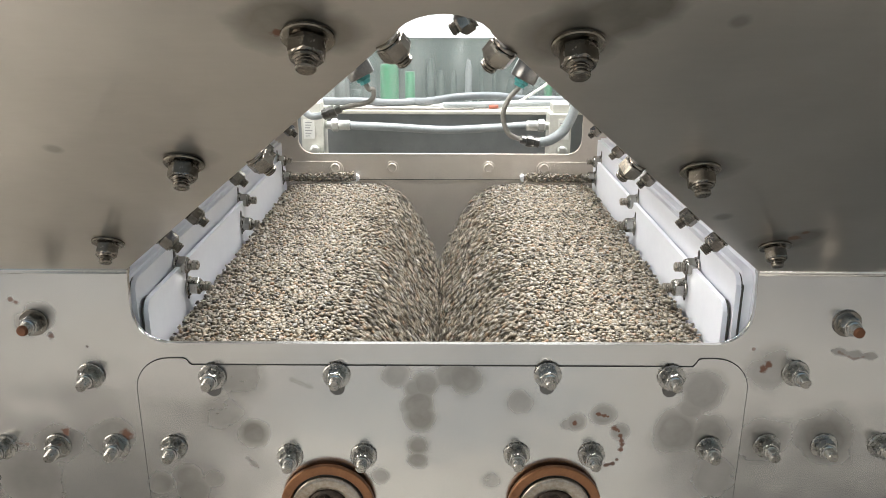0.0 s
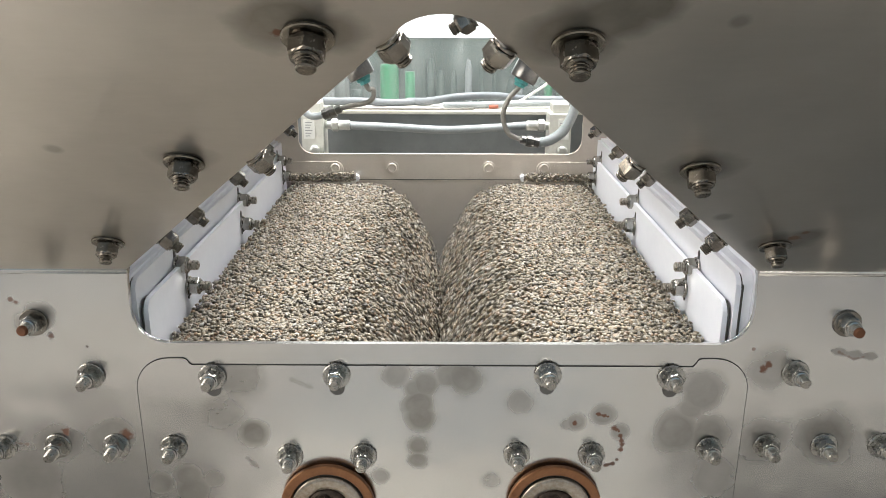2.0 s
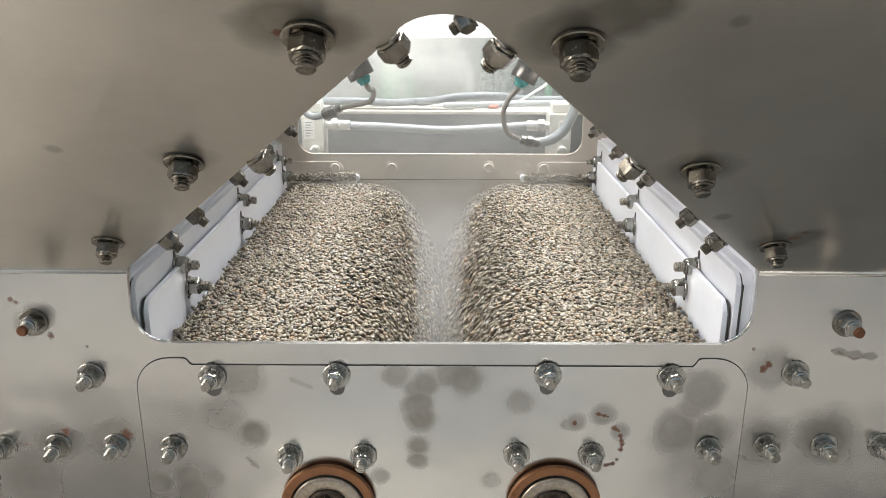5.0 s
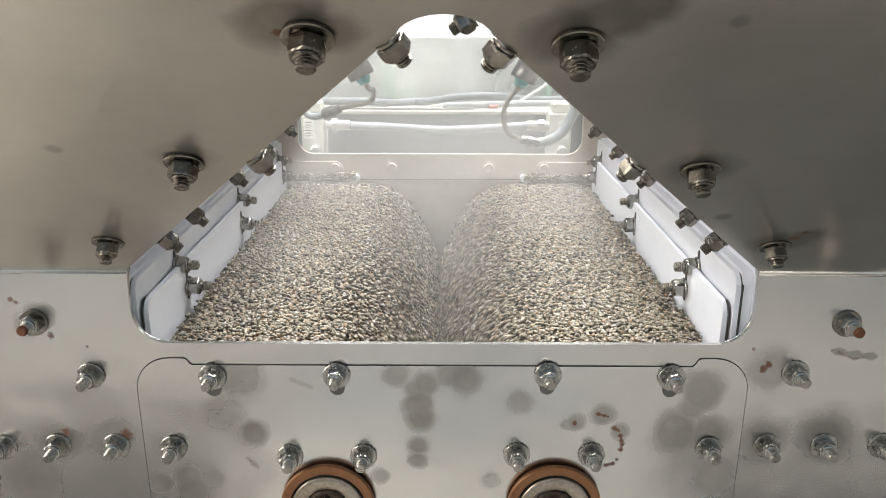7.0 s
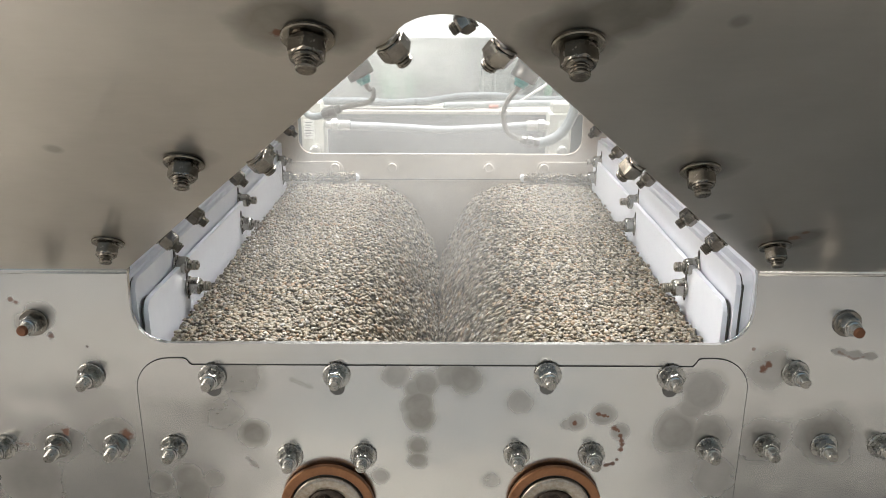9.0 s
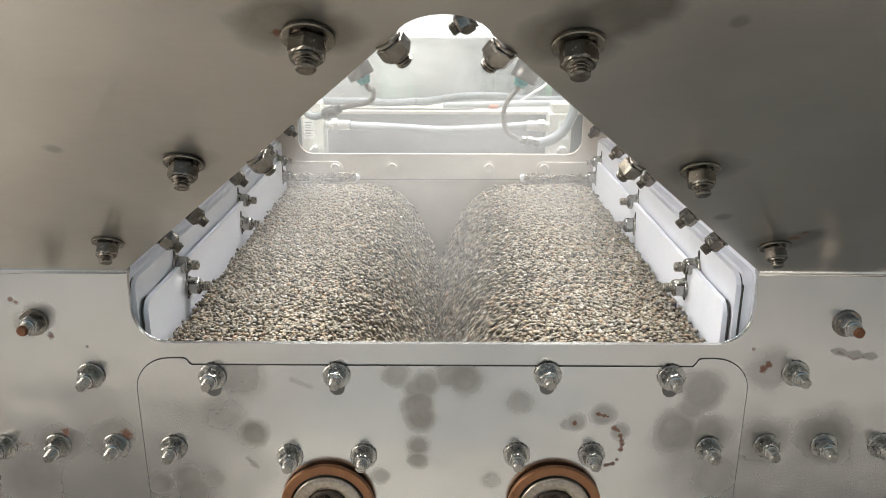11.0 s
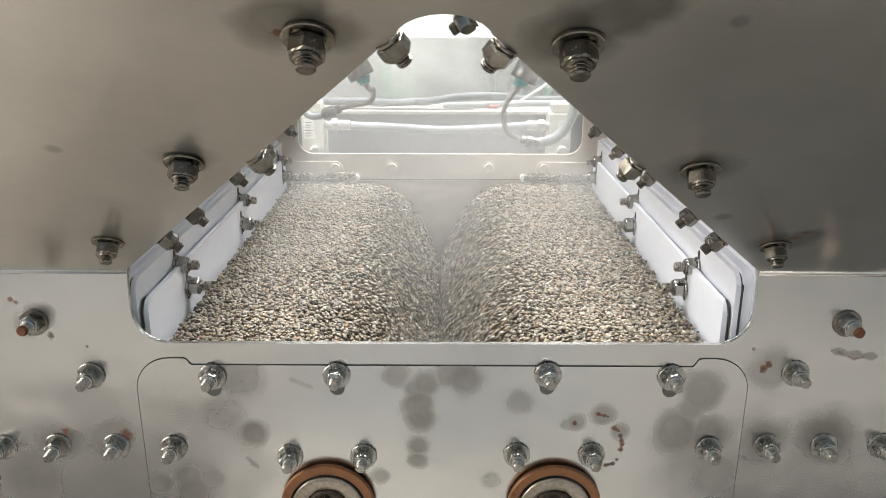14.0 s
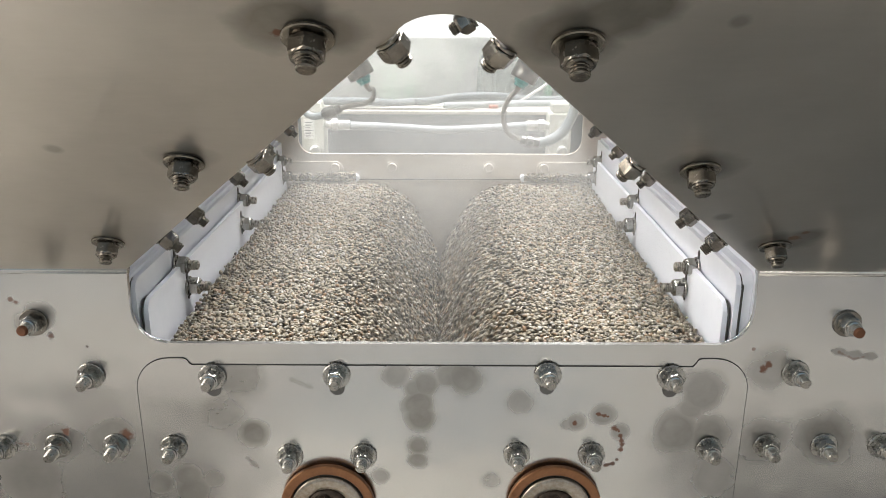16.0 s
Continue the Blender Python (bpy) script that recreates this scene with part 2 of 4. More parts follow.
def prism(poly, a, b, put, bevel=0.0, bm=None):
    """A sheet with the outline poly (2D), from depth a to b; put(u, v, w) gives the point in space."""
    bm = bm or bmesh.new()
    lo = [bm.verts.new(put(u, v, a)) for u, v in poly]
    hi = [bm.verts.new(put(u, v, b)) for u, v in poly]
    n = len(poly)
    caps = [bm.faces.new(lo), bm.faces.new(hi[::-1])]
    for i in range(n):
        j = (i + 1) % n
        bm.faces.new((lo[j], lo[i], hi[i], hi[j]))
    if bevel:
        rim = [e for c in caps for e in c.edges]
        bmesh.ops.bevel(bm, geom=rim, offset=bevel, segments=2, profile=0.5, affect="EDGES")
    bmesh.ops.triangulate(bm, faces=[f for f in bm.faces if len(f.verts) > 4])
    return bm


def below(top, floor_z, a, b):
    """A sheet that hangs from the line top (x rising, z) down to floor_z, from depth a to b."""
    bm = bmesh.new()
    rows = [[bm.verts.new(p) for p in ((x, a, z), (x, b, z), (x, b, floor_z), (x, a, floor_z))] for x, z in top]
    for p, q in zip(rows, rows[1:]):
        for i in range(4):
            j = (i + 1) % 4
            bm.faces.new((p[i], p[j], q[j], q[i]))
    bm.faces.new(rows[0])
    bm.faces.new(rows[-1][::-1])
    return bm


def xz(u, v, w):
    return (u, w, v)


def yz(u, v, w):
    return (w, u, v)


def xy(u, v, w):
    return (u, v, w)


def arc(cx, cy, r, a0, a1, n=7):
    return [(cx + r * math.cos(radians(a0 + (a1 - a0) * i / (n - 1))), cy + r * math.sin(radians(a0 + (a1 - a0) * i / (n - 1)))) for i in range(n)]


def box(x0, x1, y0, y1, z0, z1, bevel=0.0, bm=None):
    return prism([(x0, y0), (x1, y0), (x1, y1), (x0, y1)], z0, z1, xy, bevel, bm)


def turned(profile, m=Matrix(), seg=24, bm=None):
    """A body of revolution about local z: profile of (radius, z)."""
    bm = bm or bmesh.new()
    rings = []
    for r, z in profile:
        rings.append([bm.verts.new(m @ Vector((r * math.cos(2 * math.pi * i / seg), r * math.sin(2 * math.pi * i / seg), z))) for i in range(seg)])
    for a, b in zip(rings, rings[1:]):
        for i in range(seg):
            j = (i + 1) % seg
            bm.faces.new((a[i], a[j], b[j], b[i]))
    bm.faces.new(rings[0][::-1])
    bm.faces.new(rings[-1])
    return bm


def tube(points, r, seg=10, bm=None, smooth_steps=6):
    """A round hose through the points, rounded between them."""
    pts = [Vector(p) for p in points]
    path = []
    for i in range(len(pts) - 1):
        p0, p1, p2, p3 = pts[max(i - 1, 0)], pts[i], pts[i + 1], pts[min(i + 2, len(pts) - 1)]
        for k in range(smooth_steps):
            t = k / smooth_steps
            path.append(0.5 * ((2 * p1) + (p2 - p0) * t + (2 * p0 - 5 * p1 + 4 * p2 - p3) * t * t + (3 * p1 - p0 - 3 * p2 + p3) * t ** 3))
    path.append(pts[-1])
    bm = bm or bmesh.new()
    rings, side = [], Vector((0.13, 0.31, 0.94))
    for i, p in enumerate(path):
        d = (path[min(i + 1, len(path) - 1)] - path[max(i - 1, 0)]).normalized()
        u = (side - d * side.dot(d)).normalized()
        w = d.cross(u)
        side = u
        rings.append([bm.verts.new(p + r * (math.cos(2 * math.pi * k / seg) * u + math.sin(2 * math.pi * k / seg) * w)) for k in range(seg)])
    for a, b in zip(rings, rings[1:]):
        for k in range(seg):
            j = (k + 1) % seg
            bm.faces.new((a[k], a[j], b[j], b[k]))
    bm.faces.new(rings[0][::-1])
    bm.faces.new(rings[-1])
    return bm


def axis_pose(at, direction, spin=0.0):
    """Local z along direction."""
    return Matrix.Translation(at) @ Vector(direction).to_track_quat("Z", "Y").to_matrix().to_4x4() @ pose(0, 0, 0, 0, 0, spin)


def nut_bm(flat, h):
    """A hexagon nut with chamfered corners and a nyloc collar."""
    bm = bmesh.new()
    rc, ri = flat / math.sqrt(3), flat / 2
    rings = []
    for r, z, six in ((ri * 0.97, 0, 0), (rc, h * 0.07, 1), (rc, h * 0.80, 1), (ri * 0.98, h * 0.90, 0), (ri * 0.84, h * 0.91, 0), (ri * 0.82, h * 1.02, 0), (ri * 0.66, h * 1.06, 0)):
        ring = []
        for i in range(24):
            a = 2 * math.pi * i / 24
            k = r
            if six:
                k = ri / math.cos((a + math.pi / 6) % (math.pi / 3) - math.pi / 6)
                k = min(k, rc * 0.99)
            ring.append(bm.verts.new((k * math.cos(a), k * math.sin(a), z)))
        rings.append(ring)
    for a, b in zip(rings, rings[1:]):
        for i in range(24):
            j = (i + 1) % 24
            bm.faces.new((a[i], a[j], b[j], b[i]))
    bm.faces.new(rings[0][::-1])
    bm.faces.new(rings[-1])
    return bm


def stud_bm(r, z0, z1):
    prof, z = [(r * 0.9, z0)], z0
    while z < z1 - 0.0016:
        prof += [(r, z + 0.0004), (r, z + 0.0008), (r * 0.84, z + 0.0013), (r * 0.84, z + 0.0015)]
        z += 0.0018
    prof += [(r * 0.95, z1 - 0.0008), (r * 0.78, z1)]
    return turned(prof, seg=16)


def washer_bm(r, h):
    return turned([(r - 0.0004, 0), (r, 0.0004), (r, h - 0.0005), (r - 0.0006, h), (r * 0.5, h)], seg=28)


BOLT_MESHES = {}


def bolt(parent, at, direction, scale=1.0, spin=0.0, tip=0.0065, rusty=False, washer=1.0, label="", darker=False):
    """Threaded stud > washer, nut; alike ones share their meshes."""
    key = (round(tip, 4), rusty, darker)
    if key not in BOLT_MESHES:
        made = []
        for name, bm, mat in (("bolt", stud_bm(0.0047, 0.001, 0.0125 + tip), M_DARKSTEEL if darker else M_THREAD), ("washer", washer_bm(0.0119, 0.0020), M_DARKSTEEL if darker or rusty else M_WASHER), ("nut", nut_bm(0.0150, 0.0098), M_DARKSTEEL if darker else M_ZINC)):
            ob = part(name, bm, mat)
            for f in ob.data.polygons:
                f.use_smooth = False
            if name == "bolt" and rusty:
                ob.data.materials.append(M_RUSTY)
                for f in ob.data.polygons:
                    if f.center.z > 0.0125 + tip - 0.0028:
                        f.material_index = 1
            made.append(ob.data)
            bpy.data.objects.remove(ob)
        BOLT_MESHES[key] = made
    stud, ring, nut = BOLT_MESHES[key]
    b = new("bolt", stud)
    b.parent = parent
    b.matrix_basis = Matrix.Translation(-parent.location) @ axis_pose(at, direction, spin) @ Matrix.Diagonal((scale, scale, scale, 1))
    w = new("washer", ring)
    w.parent = b
    w.scale = (washer, washer, 1)
    n = new("nut", nut)
    n.parent = b
    n.location = (0, 0, 0.0022)
    if label:
        tagged(b, label)
    return b


# ---------------------------------------------------------------- the hall round the machine
def hall():
    bm = box(-3.2, 3.2, -1.9, 6.4, -1.57, -1.45)
    tagged(part("floor", bm, M_FLOOR), "grey concrete hall floor", "floor", "", "structure")
    tagged(part("ground", box(-60, 60, -80, -1.9, -1.60, -1.454), M_FLOOR), "pale concrete yard before the hall doors", "ground", "", "structure")
    tagged(part("wall_east", box(2.9, 3.1, -1.9, 6.4, -1.45, 2.3), M_HALL), "plain painted hall wall", "wall", "", "structure")
    # dark slabs added out of view, only to darken what the steel mirrors
    for x0, x1, y0, y1 in ((-1.9, -0.62, -1.33, -0.12), (0.66, 1.9, -1.06, -0.46)):
        tagged(part("reflection_slab", box(x0, x1, y0, y1, -1.4495, -1.438, 0.004), M_SEAM), "unseen black slab added to darken the panel's lower corners by reflection", "mat", "floor mats before the machine")
    tagged(part("reflection_slab", box(0.22, 1.9, -0.45, 0.46, -1.4495, -1.438, 0.004), M_DARKPANEL), "unseen grey slab near the machine, added to darken the upper panel's reflection", "mat", "floor mats before the machine")
    tagged(part("reflection_slab", box(-0.58, 0.62, -1.78, -1.10, -1.4495, -1.440, 0.004), M_DARKPANEL), "unseen grey slab in the doorway, added to darken the cover's reflection", "mat", "floor mats before the machine")
    # west wall, with an opening added for the side fill lamp
    bm = box(-2.8, -2.6, -1.9, -1.3, -1.45, 2.3)
    for b in ((-2.8, -2.6, 0.7, 6.4, -1.45, 2.3), (-2.8, -2.6, -1.3, 0.7, -1.45, -0.4), (-2.8, -2.6, -1.3, 0.7, 1.2, 2.3)):
        box(*b, 0, bm)
    tagged(part("wall_west", bm, M_HALL), "plain painted hall wall with an opening added for the side lamp", "wall", "", "structure")
    # south wall with one wide open doorway
    bm = box(-2.6, 2.9, -1.9, -1.72, 0.75, 2.3)
    for b in ((-2.6, -2.5, -1.9, -1.72, -1.45, 0.75), (2.75, 2.9, -1.9, -1.72, -1.45, 0.75)):
        box(*b, 0, bm)
    tagged(part("wall_south", bm, M_HALL), "hall wall with a wide open doorway", "wall", "", "structure")
    bm = box(-2.8, 3.1, 6.2, 6.4, -1.45, -0.37)
    box(-2.8, 3.1, 6.2, 6.4, 2.0, 2.3, 0, bm)
    tagged(part("wall_north", bm, M_HALL), "hall wall with a wide bright window", "wall", "", "structure")
    # ceiling with a roof-light opening
    bm = box(-2.8, 3.1, -1.9, 0.7, 2.3, 2.45)
    for b in ((-2.8, 3.1, 2.8, 6.4), (-2.8, -2.2, 0.7, 2.8), (2.2, 3.1, 0.7, 2.8)):
        box(*b, 2.3, 2.45, 0, bm)
    tagged(part("ceiling", bm, M_CEIL), "painted hall ceiling with a roof light", "ceiling", "", "structure")
    m, nt, p = nodes_of("overcast_daylight")
    e = node(nt, "ShaderNodeEmission", Strength=2.4)
    e.inputs[0].default_value = (0.95, 1.0, 0.99, 1)
    nt.links.new(e.outputs[0], nt.nodes["Material Output"].inputs[0])
    tagged(part("backdrop", box(-5, 5, 7.6, 7.7, -2, 3.5), m), "overcast white daylight outside the window", "sky", "", "structure")


# ---------------------------------------------------------------- front housing with the opening
def housing():
    h = empty("front_housing", "folded stainless steel machine housing with a trapezoid opening", "machine housing")
    xl, xr, zb, r = -0.2625, 0.2620, -0.2868, 0.027
    zf = FOLD_Z
    # both sheets run on unseen to x = 1.5 to keep roof light off the floor
    low = [(-0.72, zf), (xl + 0.001, zf)] + [(xl - 0.0005, -0.25)] + arc(xl + r, zb + r, r, 180, 270) + arc(xr - r, zb + r, r, 270, 360) + [(xr + 0.0005, -0.25), (xr - 0.001, zf), (1.5, zf), (1.5, -0.95), (-0.72, -0.95)]
    part("lower_panel", prism(low, FY, FY + 0.005, xz, 0.0007), M_LOWER, h, "stained mill-finish stainless lower panel")
    top = [(-0.72, 0.0), (xl + 0.001, 0.0), (-0.0205, 0.3365)] + arc(0.0, 0.3282, 0.0236, 150, 30, 9) + [(0.0205, 0.3365), (xr - 0.001, 0.0), (1.5, 0.0), (1.5, 0.46), (-0.72, 0.46)]
    part("upper_panel", prism(top, 0.0, -0.005, lambda u, v, w: on_upper(u, v, w), 0.0007), M_UPPER, h, "dull overhanging stainless upper panel, shade toned into its colour")
    # rounded fold between the two sheets
    for x0, x1 in ((-0.72, xl), (xr, 1.5)):
        part("fold", tube([(x0, FY + 0.0043, zf - 0.001), (x1, FY + 0.0043, zf - 0.001)], 0.0052, 20, None, 1), M_LOWER, h, "", True)
    # thin bright return flange along the sloping edges of the opening
    for sgn, xe in ((-1, xl + 0.001), (1, xr - 0.001)):
        a, b = on_upper(xe, 0.002, -0.0055), on_upper(sgn * 0.0205, 0.3365, -0.0055)
        d = (b - a).normalized()
        back = Vector((0, COS, SIN))
        side = d.cross(back) * (1 if sgn < 0 else -1)
        if side.x * sgn < 0:
            side = -side
        bm = bmesh.new()
        quad = []
        for p in (a, b):
            quad.append([bm.verts.new(p + side * o + back * k) for o, k in ((0.0006, 0), (0.0036, 0), (0.0036, 0.022), (0.0006, 0.022))])
        for i in range(4):
            j = (i + 1) % 4
            bm.faces.new((quad[0][i], quad[0][j], quad[1][j], quad[1][i]))
        bm.faces.new(quad[0][::-1])
        bm.faces.new(quad[1])
        part("edge_flange", bm, M_WHITE, h, "thin pale flange behind the opening's edge")
        for s, off in (((0.3285, 0.0), (0.2105, 0.0)) if sgn < 0 else ((0.3245, 0.0), (0.2035, 0.0))):
            x = xe + (sgn * 0.0205 - xe) * s / 0.3365
            bolt(h, on_upper(x, s, -0.004) - side * 0.001, -side * 0.75 + Vector((0, 0.05, -0.55)), 0.88, 20, 0.005, False, 0.62, "dark bolt on the opening's edge", True)
    bolt(h, on_upper(0.0125, 0.3445, -0.004), (-0.75, 0.1, -0.5), 0.65, 10, 0.005, False, 0.62, "dark bolt on the opening's edge", True)
    # bolts of the upper sheet
    for i, (x, s) in enumerate(((-0.0586, 0.3351), (-0.1504, 0.2085), (-0.2491, 0.0697), (0.0587, 0.3302), (0.1514, 0.2009), (0.2484, 0.0661))):
        bolt(h, on_upper(x, s, 0.0002), (0, -COS, -SIN), 1.0, 17 * i, 0.0045, False, 1.0, "bolt with flat washer and locknut" if i not in (0, 3) else "brown-stained bolt with dark washer", True)
    # bolts of the lower sheet
    rows = ((-0.345, -0.2675, 1), (-0.3033, -0.3171, 0), (-0.3906, -0.3876, 0), (-0.3416, -0.3863, 0), (-0.2897, -0.3861, 0), (0.2881, -0.3838, 0),
            (0.3389, -0.3836, 0), (0.3901, -0.3834, 0), (0.3039, -0.3126, 0), (0.3413, -0.266, 1))
    for i, (x, z, rust) in enumerate(rows):
        bolt(h, (x, FY - 0.0002, z), (0.03 * math.sin(i * 5), -1, 0.03 * math.cos(i * 3)), 1.0, 23 * i, 0.0095, bool(rust), 1.0, "rusted bolt with dirty washer" if rust else "bolt with flat washer and locknut")
    return h


def cover():
    c = empty("access_cover", "stained stainless access cover bolted below the opening", "cover plate")
    r = 0.03

    def top_line(g):
        left = arc(-0.2645 + r, -0.3305, r + g, 180, 90, 10) + [(-0.2222, -0.3004 + g), (-0.2195, -0.3018 + g), (-0.2180, -0.3045 + g), (-0.2155, -0.3067 + g)]
        right = [(0.2150, -0.3072 + g), (0.2178, -0.3040 + g), (0.2195, -0.3008 + g), (0.2222, -0.2996 + g)] + arc(0.2640 - r, -0.3295, r + g, 90, 0, 10)
        return left + right
    part("cover_sheet", below(top_line(0), -0.9, 0.6229, FY - 0.0004), M_COVER, c)
    part("gasket", below(top_line(0.0008), -0.9, FY - 0.0005, FY + 0.0005), M_SEAM, c, "thin dark joint line")
    front = 0.6227
    for i, (x, z) in enumerate(((-0.1983, -0.3172), (-0.0913, -0.3157), (0.0906, -0.3145), (0.1971, -0.3167))):
        slot = arc(x, z - 0.0015, 0.0066, 0, 180) + arc(x, z - 0.0125, 0.0066, 180, 360)
        part("slot", prism(slot, front - 0.0004, front + 0.001, xz), M_BARREL, c, "dark slotted hole")
        bolt(c, (x, front - 0.0006, z), (0.02 * math.sin(i), -1, 0.01), 1.0, 31 * i + 10, 0.0085)
    for i, (x, z) in enumerate(((-0.2385, -0.387), (-0.1358, -0.3959), (-0.0701, -0.395), (0.0663, -0.3933), (0.1329, -0.393), (0.2371, -0.3863))):
        bolt(c, (x, front - 0.0004, z), (0.04 * math.sin(i * 2), -1, -0.02), 1.0, 13 * i, 0.0085)
    return c


def shaft(cx, cz=-0.4440):
    s = empty("shaft_end", "round shaft end in a brown bronze bearing ring", "shaft", "shaft ends below the opening", "", (cx, 0.62, cz))
    to = Matrix.Translation((0, 0, 0)) @ pose(0, 0, 0, 90, 0, 0)
    part("bearing_ring", turned([(0.033, 0.0), (0.042, 0.0), (0.0425, 0.001), (0.0425, 0.0045), (0.0418, 0.0052), (0.0345, 0.0052), (0.0338, 0.0045), (0.033, 0.002)], to, 64), M_BRONZE, s, "brown oxidised bronze ring")
    part("gap", turned([(0.0, 0.0), (0.0335, 0.0), (0.0335, 0.0022), (0.0, 0.0022)], to, 48), M_SEAM, s, "dark gap round the shaft")
    part("hub", turned([(0.018, 0.002), (0.0316, 0.002), (0.0322, 0.0060), (0.0314, 0.0072), (0.0292, 0.0077), (0.0235, 0.0074), (0.0198, 0.0062), (0.0185, 0.003)], to, 64), M_HUB, s, "heat-tinted turned steel hub")
    bm = bmesh.new()
    rnd = random.Random(int(cx * 1000) + 7)
    turned([(0.0005, 0.0005), (0.011, 0.001), (0.0135, 0.0035), (0.0150, 0.0078), (0.0178, 0.0082), (0.0200, 0.0050)], to, 44, bm)
    for v in bm.verts:
        v.co += Vector((rnd.uniform(-1, 1), rnd.uniform(-0.6, 0.6), rnd.uniform(-1, 1))) * 0.0012
    part("weld_bead", bm, M_SCORCH, s, "burnt lumpy weld bead", True)
    return s


# ---------------------------------------------------------------- trough
def side_wall(sgn):
    w = empty("trough_wall", "white coated trough side wall with bolted wear plates", "trough wall", "trough side walls")
    s = -1 if sgn < 0 else 1
    inner = 0.2535 if s < 0 else 0.2410
    outer, mid = (0.2710 if s < 0 else 0.2625), inner + 0.0075
    strip = 0.2645 if s < 0 else 0.2625
    y0, y1 = 0.632, 1.30
    # wall sheet, leaning inwards at the top
    sec = [(outer, -0.62), (outer, -0.2205), (strip - 0.0505, -0.1740), (strip - 0.047, -0.1710), (outer + 0.004, -0.2180), (outer + 0.004, -0.62)]
    part("wall_sheet", prism([(s * a, b) for a, b in sec], y0, y1, xz, 0.0004), M_WHITE, w)
    z_mid, z_in = (-0.234 if s < 0 else -0.228), -0.2545
    # upper wear plate, rounded at its front corner
    p1 = [(0.635, -0.60), (0.635, z_mid - 0.02)] + arc(0.635 + 0.012, z_mid - 0.012, 0.012, 180, 90, 6) + [(y1 - 0.02, z_mid), (y1 - 0.02, -0.60)]
    part("upper_wear_plate", prism(p1, s * (mid + 0.0045), s * mid, yz, 0.0006), M_WHITE, w)
    p2 = [(0.639, -0.60), (0.639, z_in - 0.022)] + arc(0.639 + 0.011, z_in - 0.011, 0.011, 180, 90, 6) + [(1.255, z_in)] + arc(1.245, z_in - 0.02, 0.02, 90, 0, 5) + [(1.265, -0.60)]
    part("lower_wear_plate", prism(p2, s * (inner + 0.0045), s * inner, yz, 0.0006), M_WHITE, w)
    # white filler added so the gap behind the wear plates doesn't go dark
    p0 = [(0.6345, -0.60), (0.6345, z_mid - 0.012)] + arc(0.6345 + 0.010, z_mid - 0.007, 0.010, 180, 90, 6) + [(y1 - 0.02, z_mid + 0.003), (y1 - 0.02, -0.60)]
    if outer - mid > 0.006:
        part("gap_filler", prism(p0, s * (outer - 0.0004), s * (mid + 0.0049), yz, 0.0006), M_WHITE, w)
    # black rubber liners behind the two plates, showing as dark lines at their front ends
    for y, zt, x in ((0.6336, z_mid, mid), (0.6376, z_in, inner)):
        liner = [(y, -0.60), (y, zt - 0.019)] + arc(y + 0.0115, zt - 0.0118, 0.0115, 180, 100, 6) + [(y + 0.022, zt - 0.0015), (y + 0.022, -0.60)]
        part("liner", prism(liner, s * (x + 0.0060), s * (x + 0.0047), yz), M_SEAM, w, "black rubber liner edge")
    zu, zl = -0.2555, -0.280
    for i, y_pair in enumerate(((0.737, 0.745), (0.990, 0.967), (1.240, 1.238))):
        for y, z, x in zip(y_pair, (zu, zl), (mid, inner)):
            slot = arc(y, z + 0.0145, 0.0026, 0, 180, 5) + arc(y, z - 0.011, 0.0026, 180, 360, 5)
            part("slot", prism(slot, s * (x - 0.0006), s * (x + 0.001), yz), M_SEAM, w, "dark slotted hole")
            bolt(w, (s * (x - 0.0008), y, z), (-s, 0, 0), 1.05, 12 * i, 0.0085, False, 0.80)
    # bolts on the leaning strip
    for i, y in enumerate((0.650, 0.728, 0.889, 1.05, 1.212)):
        x, z = strip - 0.026, -0.1985
        bolt(w, (s * x, y, z), (-s * 0.75, 0, -0.66), 1.05, 15 * i, 0.006, False, 0.70, "dark bolt on the wall's leaning strip", True)
    return w


